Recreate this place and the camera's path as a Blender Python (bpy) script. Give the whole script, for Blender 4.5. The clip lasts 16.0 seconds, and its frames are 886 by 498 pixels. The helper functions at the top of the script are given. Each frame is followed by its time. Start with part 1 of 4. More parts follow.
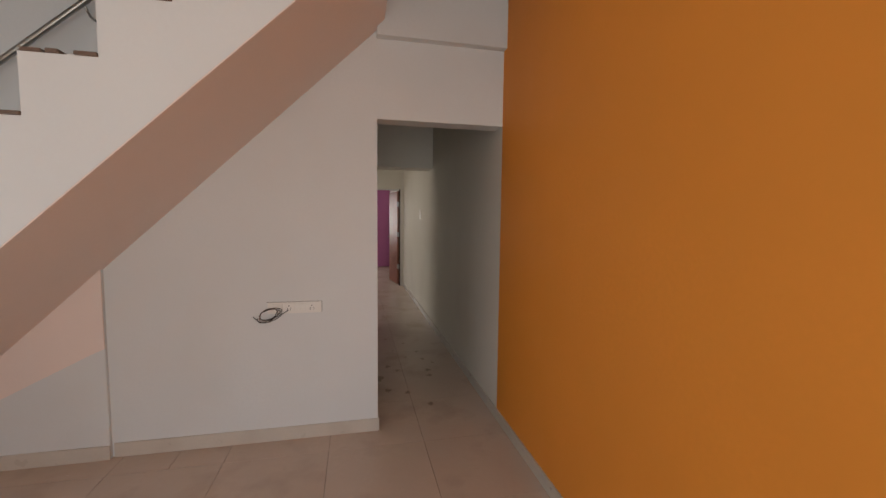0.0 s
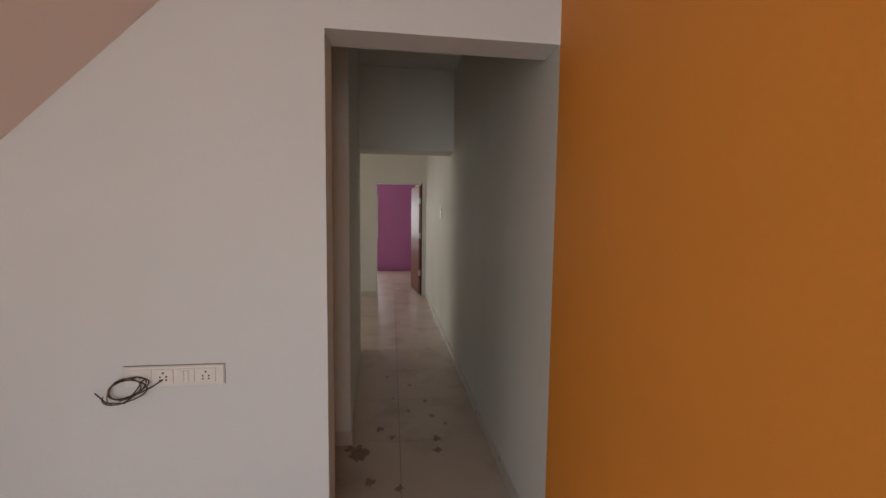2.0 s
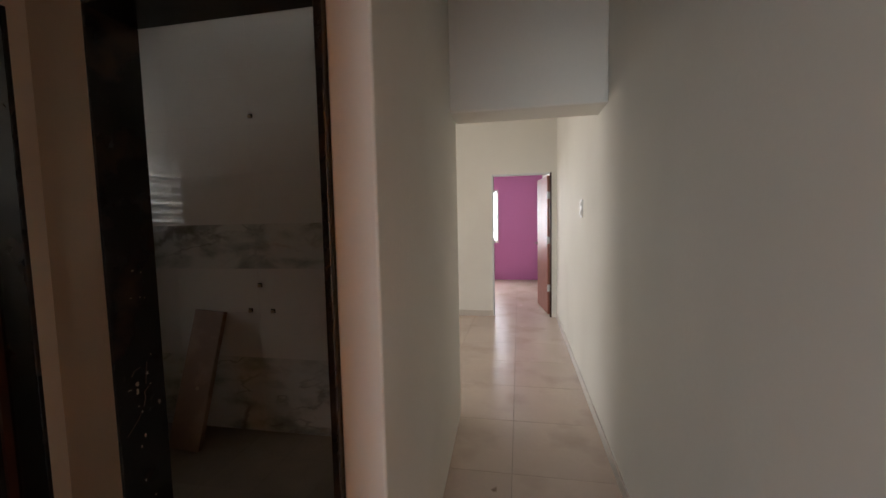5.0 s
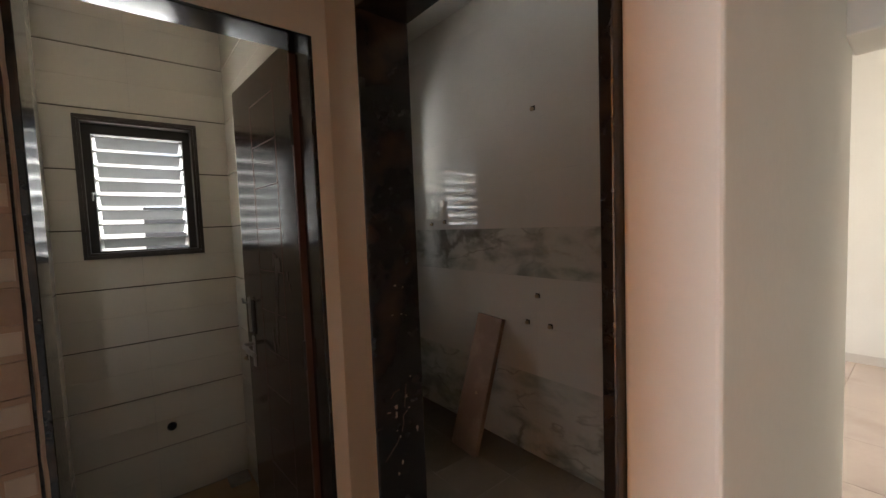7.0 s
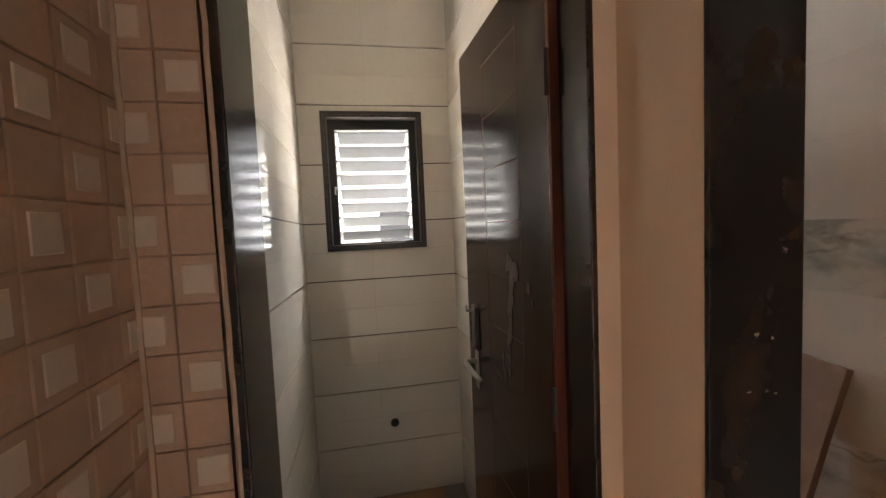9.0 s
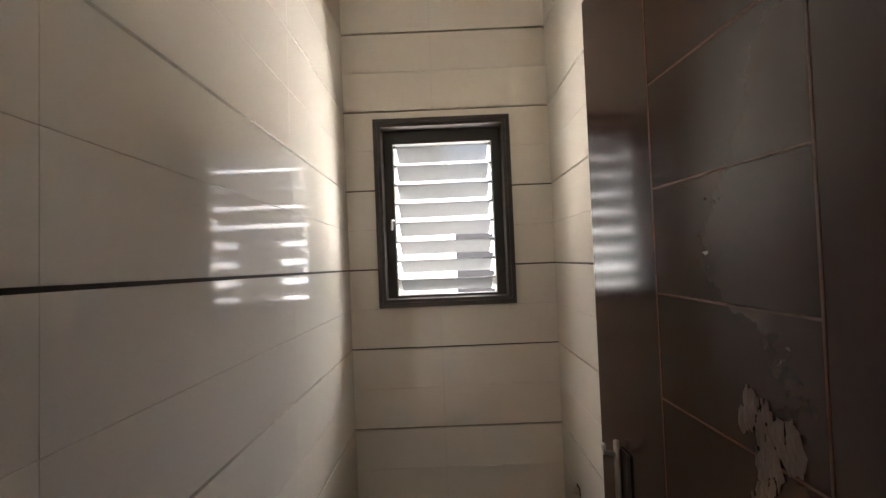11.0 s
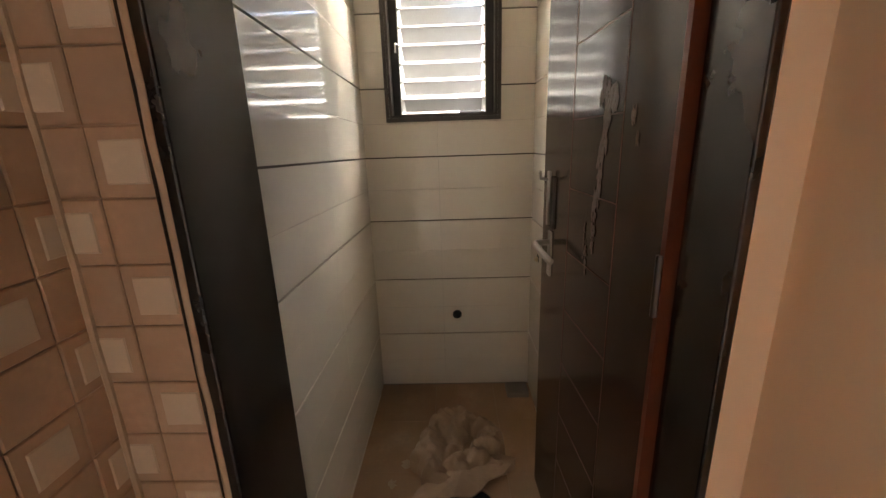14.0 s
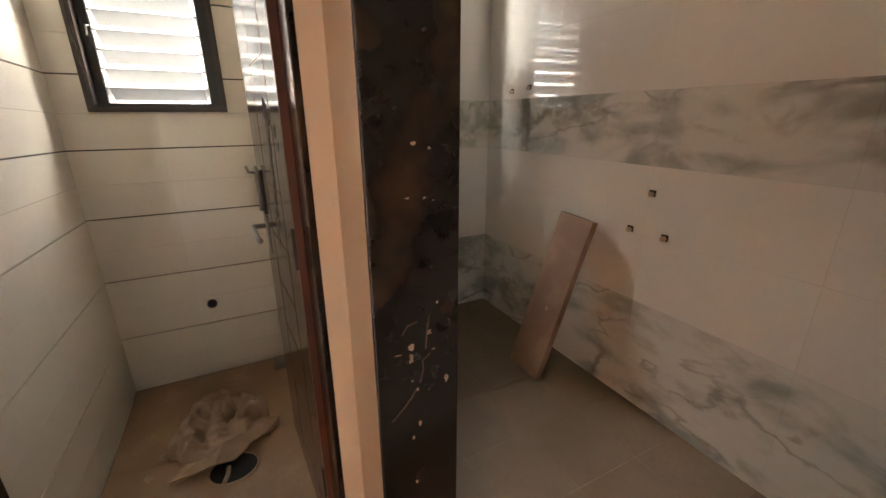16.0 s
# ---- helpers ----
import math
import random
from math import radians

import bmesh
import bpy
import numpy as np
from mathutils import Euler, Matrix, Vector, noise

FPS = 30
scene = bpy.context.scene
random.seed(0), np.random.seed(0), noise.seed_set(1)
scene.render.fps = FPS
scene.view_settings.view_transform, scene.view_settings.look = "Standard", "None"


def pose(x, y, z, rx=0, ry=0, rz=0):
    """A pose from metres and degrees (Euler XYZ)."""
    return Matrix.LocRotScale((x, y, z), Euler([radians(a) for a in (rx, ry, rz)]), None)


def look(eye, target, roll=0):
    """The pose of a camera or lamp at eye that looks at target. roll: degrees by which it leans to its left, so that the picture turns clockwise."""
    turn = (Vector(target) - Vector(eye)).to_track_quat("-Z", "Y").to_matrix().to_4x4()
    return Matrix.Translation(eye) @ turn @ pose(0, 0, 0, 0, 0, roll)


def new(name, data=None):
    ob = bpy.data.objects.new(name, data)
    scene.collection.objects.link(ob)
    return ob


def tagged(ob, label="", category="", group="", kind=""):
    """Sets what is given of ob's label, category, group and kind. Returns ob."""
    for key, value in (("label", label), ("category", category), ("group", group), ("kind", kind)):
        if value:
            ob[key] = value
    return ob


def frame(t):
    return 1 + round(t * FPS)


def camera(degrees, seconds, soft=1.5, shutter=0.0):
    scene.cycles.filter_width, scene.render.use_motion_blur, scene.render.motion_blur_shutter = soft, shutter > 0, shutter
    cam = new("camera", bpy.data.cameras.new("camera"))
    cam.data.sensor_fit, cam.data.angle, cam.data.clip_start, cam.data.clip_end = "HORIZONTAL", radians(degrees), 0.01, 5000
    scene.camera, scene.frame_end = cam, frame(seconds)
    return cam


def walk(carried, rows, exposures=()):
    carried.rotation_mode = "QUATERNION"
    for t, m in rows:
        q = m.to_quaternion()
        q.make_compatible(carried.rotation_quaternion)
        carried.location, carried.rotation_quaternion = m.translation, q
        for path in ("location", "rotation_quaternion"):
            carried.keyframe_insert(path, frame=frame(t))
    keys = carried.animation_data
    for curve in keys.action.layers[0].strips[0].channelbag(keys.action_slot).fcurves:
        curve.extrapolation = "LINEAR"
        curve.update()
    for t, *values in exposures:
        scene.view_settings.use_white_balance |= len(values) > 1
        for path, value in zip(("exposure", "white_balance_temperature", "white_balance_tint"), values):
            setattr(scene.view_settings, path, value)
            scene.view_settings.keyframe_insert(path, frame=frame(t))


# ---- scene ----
cam = camera(96.0, 16.0, soft=1.5)
PATH = [
    (0, (-0.998, -2.669, 1.451), (-0.571, -0.721, 1.299), 0.6),
    (0.5, (-0.907, -2.359, 1.434), (-0.492, -0.408, 1.283), 0.7),
    (1, (-0.825, -2.063, 1.447), (-0.421, -0.111, 1.293), 0.6),
    (1.5, (-0.703, -1.764, 1.452), (-0.36, 0.2, 1.298), 0.7),
    (2, (-0.625, -1.48, 1.438), (-0.369, 0.498, 1.283), 0.7),
    (2.5, (-0.576, -1.14, 1.447), (-0.369, 0.843, 1.287), -0.2),
    (3, (-0.506, -0.874, 1.438), (-0.384, 1.117, 1.287), -0.4),
    (5.5, (-0.537, 0.183, 1.445), (-1.115, 2.092, 1.293), -1.3),
    (6, (-0.603, 0.303, 1.474), (-1.433, 2.116, 1.315), -1.4),
    (6.5, (-0.705, 0.393, 1.485), (-1.864, 2.016, 1.332), -2.0),
    (7, (-0.72, 0.445, 1.474), (-2.273, 1.699, 1.351), -2.2),
    (7.5, (-0.735, 0.454, 1.482), (-2.488, 1.409, 1.356), -2.6),
    (8, (-0.81, 0.471, 1.447), (-2.679, 1.172, 1.335), -2.7),
    (8.5, (-1.021, 0.479, 1.451), (-2.952, 0.986, 1.334), -2.5),
    (9, (-1.231, 0.507, 1.482), (-3.193, 0.875, 1.358), -2.5),
    (9.5, (-1.496, 0.577, 1.525), (-3.477, 0.82, 1.394), -2.3),
    (10, (-1.7, 0.595, 1.563), (-3.694, 0.71, 1.463), -2.5),
    (10.2, (-1.771, 0.582, 1.562), (-3.768, 0.658, 1.492), -2.5),
    (12.3, (-1.881, 0.551, 1.493), (-3.879, 0.507, 1.571), -2.1),
    (12.5, (-1.846, 0.562, 1.462), (-3.845, 0.504, 1.495), -2.1),
    (13, (-1.741, 0.579, 1.372), (-3.733, 0.493, 1.216), -1.9),
    (13.5, (-1.632, 0.591, 1.31), (-3.596, 0.481, 0.948), -1.7),
    (14, (-1.469, 0.595, 1.278), (-3.399, 0.537, 0.754), -1.9),
    (14.5, (-1.303, 0.575, 1.239), (-3.202, 0.797, 0.652), -1.2),
    (15, (-1.167, 0.673, 1.293), (-3.009, 1.11, 0.649), -0.8),
    (15.5, (-1.093, 0.739, 1.324), (-2.862, 1.417, 0.683), -0.5),
    (16, (-1.122, 0.808, 1.339), (-2.81, 1.677, 0.711), -0.2),
]
EXPOSURES = [(0.0, 0.42, 6600, 10), (1.0, 0.45, 6500, 9), (2.0, 0.55, 6150, 8), (3.0, 0.65, 5950, 7), (5.5, 1.76, 5900, 9), (6.5, 2.1, 5850, 8), (7.0, 2.7, 5850, 8), (7.5, 3.0, 5950, 9), (8.0, 3.35, 6050, 10), (8.5, 3.55, 6150, 11),
             (10.0, 3.72, 5950, 13), (12.5, 3.25, 6250, 13), (13.0, 3.25, 6400, 13), (13.5, 3.62, 6550, 13), (14.0, 3.95, 6600, 12), (14.5, 4.2, 6650, 12), (16.0, 4.35, 6450, 11)]
walk(cam, [(t, look(eye, target, roll)) for t, eye, target, roll in PATH], EXPOSURES)

# ---- world, sun, daylight in the openings ----
world = bpy.data.worlds.new("world")
scene.world = world
world.use_nodes = True
wn = world.node_tree.nodes
sky = wn.new("ShaderNodeTexSky")
sky.sky_type, sky.sun_disc = "NISHITA", False
sky.sun_elevation, sky.sun_rotation = radians(52), radians(245)
wn["Background"].inputs["Strength"].default_value = 0.14
world.node_tree.links.new(sky.outputs[0], wn["Background"].inputs[0])

sun_data = bpy.data.lights.new("sun", "SUN")
sun_data.energy, sun_data.angle, sun_data.color = 5.0, radians(0.6), (1.0, 0.95, 0.87)
sun = new("sun", sun_data)
sun.matrix_basis = look((6, -9, 14), (-4, 4, 0))


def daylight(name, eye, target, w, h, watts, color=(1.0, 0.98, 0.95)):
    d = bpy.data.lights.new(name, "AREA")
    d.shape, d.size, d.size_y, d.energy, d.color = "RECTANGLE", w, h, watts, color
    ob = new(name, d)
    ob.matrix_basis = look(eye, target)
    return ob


daylight("daylight_entrance", (-1.05, -5.02, 1.2), (-1.05, 0, 1.2), 1.95, 2.2, 36, (0.93, 0.97, 1.0))
daylight("daylight_hall_window", (-4.62, -2.6, 1.5), (0, -2.6, 1.5), 1.6, 1.2, 9, (0.76, 0.86, 1.0))
daylight("daylight_dining_window", (-4.12, 4.15, 1.45), (0, 4.15, 1.45), 2.2, 1.35, 12, (1.0, 0.91, 0.79))
daylight("daylight_bedroom_window", (-1.57, 9.5, 1.47), (-1.57, 6, 1.3), 1.08, 1.1, 20)
# unseen added lamps: sky above the two louvre windows, sunlit yard fill below
daylight("daylight_toilet_sky", (-3.80, 0.56, 2.36), (-2.95, 0.56, 1.30), 0.9, 0.5, 4.5, (1.0, 0.94, 0.85))
daylight("fill_toilet_yard", (-3.98, 0.56, 1.02), (-3.10, 0.56, 1.95), 0.9, 0.5, 10.5, (1.0, 0.93, 0.83))
daylight("daylight_bath_sky", (-4.40, 1.64, 2.75), (-3.30, 1.74, 1.60), 0.9, 0.8, 9, (1.0, 0.94, 0.85))
daylight("fill_bath_yard", (-4.50, 1.62, 0.75), (-3.30, 1.74, 1.75), 0.9, 0.8, 12, (1.0, 0.93, 0.83))


# ---- materials ----
def mat(name, color, rough=0.5, metal=0.0, vary=0.10, scale=6.0, fine=90.0, bump=0.0, bump_scale=120.0,
        spec=0.5, dirt=0.0, dirt_color=(0.25, 0.2, 0.15), dirt_scale=2.2, per_piece=0.0, rough_vary=0.08, coat=0.0):
    m = bpy.data.materials.new(name)
    m.use_nodes = True
    n, l = m.node_tree.nodes, m.node_tree.links
    b = n["Principled BSDF"]
    b.inputs["Metallic"].default_value = metal
    b.inputs["Specular IOR Level"].default_value = spec
    b.inputs["Coat Weight"].default_value = coat
    b.inputs["Coat Roughness"].default_value = 0.06
    geo = n.new("ShaderNodeNewGeometry")

    def noise_tex(s, detail=4.0):
        t = n.new("ShaderNodeTexNoise")
        t.inputs["Scale"].default_value, t.inputs["Detail"].default_value = s, detail
        l.new(geo.outputs["Position"], t.inputs["Vector"])
        return t.outputs["Fac"]

    def mixed(fac, a, b_, kind="MIX"):
        x = n.new("ShaderNodeMix")
        x.data_type, x.blend_type = "RGBA", kind
        for socket, value in ((x.inputs["Factor"], fac), (x.inputs["A"], a), (x.inputs["B"], b_)):
            if hasattr(value, "links"):
                l.new(value, socket)
            elif isinstance(value, (int, float)):
                socket.default_value = value
            else:
                socket.default_value = (*value, 1)
        return x.outputs["Result"]

    def ramp(fac, lo, hi):
        r = n.new("ShaderNodeMapRange")
        r.inputs["From Min"].default_value, r.inputs["From Max"].default_value = lo, hi
        l.new(fac, r.inputs["Value"])
        return r.outputs["Result"]

    dark = tuple(c * (1 - vary) for c in color)
    light = tuple(min(1, c * (1 + vary * 0.6)) for c in color)
    big, small = noise_tex(scale), noise_tex(fine, 2.0)
    col = mixed(ramp(big, 0.3, 0.7), dark, light)
    col = mixed(ramp(small, 0.2, 0.8), col, tuple(c * (1 - vary * 0.5) for c in color))
    if dirt:
        fac = n.new("ShaderNodeMath")
        fac.operation = "MULTIPLY"
        l.new(ramp(noise_tex(dirt_scale, 8.0), 0.52, 0.72), fac.inputs[0])
        fac.inputs[1].default_value = dirt
        col = mixed(fac.outputs[0], col, dirt_color)
    if per_piece:
        info = n.new("ShaderNodeObjectInfo")
        hsv = n.new("ShaderNodeHueSaturation")
        l.new(col, hsv.inputs["Color"])
        r = n.new("ShaderNodeMapRange")
        r.inputs["To Min"].default_value, r.inputs["To Max"].default_value = 1 - per_piece, 1 + per_piece
        l.new(info.outputs["Random"], r.inputs["Value"])
        l.new(r.outputs["Result"], hsv.inputs["Value"])
        col = hsv.outputs["Color"]
    l.new(col, b.inputs["Base Color"])
    r = n.new("ShaderNodeMapRange")
    r.inputs["To Min"].default_value, r.inputs["To Max"].default_value = max(0.02, rough - rough_vary), min(1, rough + rough_vary)
    l.new(noise_tex(scale * 2.3, 5.0), r.inputs["Value"])
    l.new(r.outputs["Result"], b.inputs["Roughness"])
    if bump:
        bn = n.new("ShaderNodeBump")
        bn.inputs["Strength"].default_value, bn.inputs["Distance"].default_value = bump, 0.004
        l.new(noise_tex(bump_scale, 3.0), bn.inputs["Height"])
        l.new(bn.outputs["Normal"], b.inputs["Normal"])
    return m


def marble_mat(name, base, vein, blotch, rough, scale=2.2):
    m = mat(name, base, rough, vary=0.06, scale=3.0, fine=40, bump=0.01, bump_scale=9)
    n, l = m.node_tree.nodes, m.node_tree.links
    b = n["Principled BSDF"]
    col = b.inputs["Base Color"].links[0].from_socket
    geo = n.new("ShaderNodeNewGeometry")
    turn = n.new("ShaderNodeMapping")
    turn.inputs["Rotation"].default_value = (radians(28), radians(-32), radians(10))
    turn.inputs["Scale"].default_value = (0.75, 1.0, 1.45)
    l.new(geo.outputs["Position"], turn.inputs["Vector"])

    def cloud(s, detail, distort, lo, hi, a=0.0, z=1.0):
        t = n.new("ShaderNodeTexNoise")
        t.inputs["Scale"].default_value, t.inputs["Detail"].default_value, t.inputs["Distortion"].default_value = s, detail, distort
        l.new(turn.outputs[0], t.inputs["Vector"])
        return t.outputs["Fac"], lo, hi, a, z

    def ranged(fac, lo, hi, a, z):
        r = n.new("ShaderNodeMapRange")
        r.interpolation_type = "SMOOTHSTEP"
        for key, value in (("From Min", lo), ("From Max", hi), ("To Min", a), ("To Max", z)):
            r.inputs[key].default_value = value
        l.new(fac, r.inputs["Value"])
        return r.outputs["Result"]

    def arith(kind, a, b_):
        x = n.new("ShaderNodeMath")
        x.operation = kind
        for socket, value in ((x.inputs[0], a), (x.inputs[1], b_)):
            if isinstance(value, float):
                socket.default_value = value
            else:
                l.new(value, socket)
        return x.outputs[0]

    def veins(s, width, strength):
        raw = cloud(s, 7.0, 0.35, 0, 1)[0]
        near = arith("ABSOLUTE", arith("SUBTRACT", raw, 0.5), 0.0)
        line = ranged(near, 0.0, width, strength, 0.0)
        fade = ranged(*cloud(s * 0.8, 3.0, 0.0, 0.42, 0.62))
        return arith("MULTIPLY", line, fade)

    def over(fac, below, color):
        x = n.new("ShaderNodeMix")
        x.data_type = "RGBA"
        x.inputs["B"].default_value = (*color, 1)
        l.new(below, x.inputs["A"])
        l.new(fac, x.inputs["Factor"])
        return x.outputs["Result"]

    col = over(ranged(*cloud(scale * 1.5, 5.0, 0.3, 0.44, 0.68, 0.0, 0.80)), col, blotch)
    col = over(ranged(*cloud(scale * 2.6, 4.0, 0.2, 0.60, 0.78, 0.0, 0.5)), col, (0.34, 0.27, 0.18))
    col = over(veins(scale * 0.7, 0.050, 0.70), col, vein)
    col = over(veins(scale * 1.1, 0.030, 0.45), col, vein)
    l.new(col, b.inputs["Base Color"])
    return m


def glass_mat(name, rough, tint, clear):
    m = mat(name, tint, rough, vary=0.12, scale=24, fine=150, bump=0.35, bump_scale=130, rough_vary=0.05)
    b = m.node_tree.nodes["Principled BSDF"]
    b.inputs["Transmission Weight"].default_value = clear
    b.inputs["IOR"].default_value = 1.07
    return m


WHITE = mat("white_wall_paint", (0.66, 0.665, 0.655), 0.65, vary=0.05, scale=1.6, fine=60, bump=0.10, bump_scale=40, dirt=0.12, dirt_color=(0.5, 0.45, 0.38), dirt_scale=1.4)
CREAM = mat("cream_wall_paint", (0.80, 0.68, 0.53), 0.55, vary=0.05, scale=2, fine=60, bump=0.10, bump_scale=40, dirt=0.1, dirt_color=(0.5, 0.4, 0.3))
# warm peach tone in the base colour of soffit and panel below
PEACH = mat("peach_stair_tone", (0.79, 0.66, 0.595), 0.6, vary=0.05, scale=1.6, fine=60, bump=0.08, bump_scale=40)
ORANGE = mat("orange_wall_paint", (0.80, 0.285, 0.030), 0.6, vary=0.06, scale=1.3, fine=50, bump=0.10, bump_scale=40)
PINK = mat("orchid_pink_wall_paint", (0.55, 0.17, 0.42), 0.55, vary=0.04, scale=1.5, fine=50, bump=0.08, bump_scale=40)
CEIL = mat("white_ceiling_paint", (0.74, 0.72, 0.68), 0.7, vary=0.05, scale=1.5, bump=0.06, bump_scale=40)
FLOOR = mat("polished_cream_floor_tile", (0.56, 0.45, 0.365), 0.26, vary=0.10, dirt=0.4, dirt_color=(0.30, 0.215, 0.155), dirt_scale=2.6, scale=2.0, fine=30, bump=0.012, bump_scale=14, per_piece=0.02, rough_vary=0.03)
GROUT = mat("grey_floor_grout", (0.22, 0.19, 0.16), 0.8, vary=0.15, bump=0.2)
SKIRT = mat("cream_skirting_tile", (0.56, 0.50, 0.43), 0.3, vary=0.08, scale=5, dirt=0.3, dirt_color=(0.35, 0.28, 0.22))
GRANITE = mat("black_granite", (0.020, 0.015, 0.013), 0.17, vary=0.5, scale=30, fine=260, bump=0.015, bump_scale=60, rough_vary=0.08, dirt=0.85, dirt_color=(0.070, 0.040, 0.024), dirt_scale=6)
DOORBROWN = mat("dark_brown_door_laminate", (0.046, 0.021, 0.014), 0.16, vary=0.35, scale=4, fine=70, bump=0.03, bump_scale=9, dirt=0.06, dirt_color=(0.10, 0.065, 0.05), dirt_scale=3)
REDWOOD = mat("reddish_brown_wood", (0.12, 0.034, 0.016), 0.4, vary=0.25, scale=12, fine=120, bump=0.1)
REDDOOR = mat("reddish_brown_veneer", (0.30, 0.10, 0.055), 0.5, vary=0.2, scale=5, fine=80, bump=0.03)
INLAY = mat("orange_groove_line", (0.10, 0.032, 0.013), 0.4, vary=0.2, scale=20)
WCTILE = mat("ivory_glazed_wall_tile", (0.66, 0.61, 0.52), 0.07, vary=0.04, scale=2.5, fine=30, bump=0.012, bump_scale=7, dirt=0.12, dirt_color=(0.45, 0.38, 0.3), per_piece=0.015, rough_vary=0.03)
WCGROOVE = mat("dark_brown_groove", (0.045, 0.025, 0.016), 0.6, vary=0.2)
BATHTILE = mat("white_glazed_wall_tile", (0.72, 0.70, 0.66), 0.04, vary=0.04, spec=1.0, coat=1.0, scale=2.5, fine=30, bump=0.012, bump_scale=7, dirt=0.15, dirt_color=(0.5, 0.44, 0.38), per_piece=0.01, rough_vary=0.02)
MARBLE = marble_mat("grey_veined_marble_tile", (0.60, 0.60, 0.56), (0.12, 0.11, 0.085), (0.24, 0.26, 0.235), 0.10, 3.2)
BATHGROUT = mat("pale_tile_grout", (0.62, 0.60, 0.56), 0.8, vary=0.1)
BATHFLOOR = mat("dusty_grey_bath_floor", (0.17, 0.125, 0.085), 0.45, vary=0.2, scale=3, fine=40, bump=0.08, dirt=0.4, dirt_color=(0.26, 0.19, 0.13), dirt_scale=2.5, rough_vary=0.15)
WCFLOOR = mat("dusty_beige_toilet_floor", (0.31, 0.185, 0.10), 0.5, vary=0.22, scale=5, fine=60, bump=0.08, dirt=0.35, dirt_color=(0.40, 0.28, 0.175), dirt_scale=5, per_piece=0.02)
BROWNTILE = mat("brown_relief_wall_tile", (0.58, 0.375, 0.25), 0.38, vary=0.22, scale=14, fine=90, bump=0.10, bump_scale=30, per_piece=0.06)
BEIGETILE = mat("beige_square_tile", (0.74, 0.58, 0.44), 0.42, vary=0.10, scale=20, fine=120, bump=0.06, per_piece=0.04)
BROWNGROUT = mat("pale_brown_grout", (0.60, 0.42, 0.29), 0.8, vary=0.2, scale=20, bump=0.3)
WINBROWN = mat("brown_granite_trim", (0.030, 0.021, 0.016), 0.35, vary=0.3, scale=30)
WINBLACK = mat("black_painted_window_frame", (0.014, 0.012, 0.011), 0.4, vary=0.3, scale=20)
ALU = mat("bare_aluminium", (0.62, 0.62, 0.61), 0.35, metal=0.9, vary=0.08, scale=30)
CHROME = mat("brushed_steel", (0.36, 0.34, 0.31), 0.32, metal=1.0, vary=0.06, scale=30)
BRASS = mat("dull_brass_fitting", (0.42, 0.33, 0.22), 0.45, metal=0.3, vary=0.2, scale=40)
FROST = glass_mat("frosted_louvre_glass", 0.42, (0.11, 0.11, 0.107), 0.5)
PANE = glass_mat("frosted_window_pane", 0.3, (0.5, 0.5, 0.5), 0.9)
# white paint warmed in its base colour for orange bounce into the corridor
BOUNCEWHITE = mat("wall_paint_bounce_tint", (0.73, 0.695, 0.62), 0.8, spec=0.25, vary=0.05, scale=1.6, fine=60, bump=0.10, bump_scale=40, dirt=0.12, dirt_color=(0.5, 0.43, 0.34), dirt_scale=1.4)
PLASTIC = mat("white_switch_plastic", (0.74, 0.71, 0.66), 0.3, vary=0.03)
BLACKPLASTIC = mat("dark_cable_sheath", (0.03, 0.022, 0.02), 0.5, vary=0.2)
CABLEBROWN = mat("brown_cable_sheath", (0.16, 0.10, 0.07), 0.5, vary=0.2)
# near-black, shade inside holes and behind panes put into flat faces
DARKHOLE = mat("dark_hole", (0.01, 0.008, 0.007), 0.9, vary=0.1)
PLANK = mat("dusty_brown_board", (0.22, 0.14, 0.095), 0.6, vary=0.2, scale=6, fine=90, bump=0.2, bump_scale=60, dirt=0.5, dirt_color=(0.35, 0.26, 0.19), dirt_scale=6)
SACK = mat("dusty_plaster_sack", (0.29, 0.195, 0.125), 0.85, vary=0.2, scale=12, fine=90, bump=0.35, bump_scale=50, dirt=0.55, dirt_color=(0.17, 0.11, 0.07), dirt_scale=9)
PLASTER = mat("white_plaster_splash", (0.36, 0.265, 0.18), 0.8, vary=0.15, scale=20, bump=0.4)
SCUFF = mat("brown_scuffed_stone", (0.12, 0.065, 0.036), 0.8, vary=0.4, scale=60)
CEMENT = mat("cement_facade", (0.62, 0.57, 0.52), 0.8, vary=0.1, scale=1.5, bump=0.2)
FACADEWHITE = mat("white_facade_paint", (0.80, 0.79, 0.77), 0.7, vary=0.05, scale=1.5)
EARTH = mat("dusty_earth", (0.33, 0.26, 0.19), 0.9, vary=0.25, scale=0.8, fine=20, bump=0.4, dirt=0.5)
STAIN = mat("dark_muddy_stain", (0.27, 0.19, 0.13), 0.6, vary=0.3, scale=30)
RESIDUE = mat("pale_tape_residue", (0.15, 0.115, 0.095), 0.5, vary=0.35, scale=30, fine=200, bump=0.4)
TREADSTONE = mat("broken_brown_tread_stone", (0.16, 0.10, 0.07), 0.6, vary=0.3, scale=20, bump=0.3)


# ---- building blocks ----
def box(bm, x0, x1, y0, y1, z0, z1):
    vs = [bm.verts.new((x, y, z)) for x in (x0, x1) for y in (y0, y1) for z in (z0, z1)]
    for f in ((0, 1, 3, 2), (4, 6, 7, 5), (0, 4, 5, 1), (2, 3, 7, 6), (0, 2, 6, 4), (1, 5, 7, 3)):
        bm.faces.new([vs[i] for i in f])
    return vs


def bevelled(bm, width, segments=2):
    bmesh.ops.bevel(bm, geom=bm.edges[:], offset=width, segments=segments, affect="EDGES", profile=0.5)


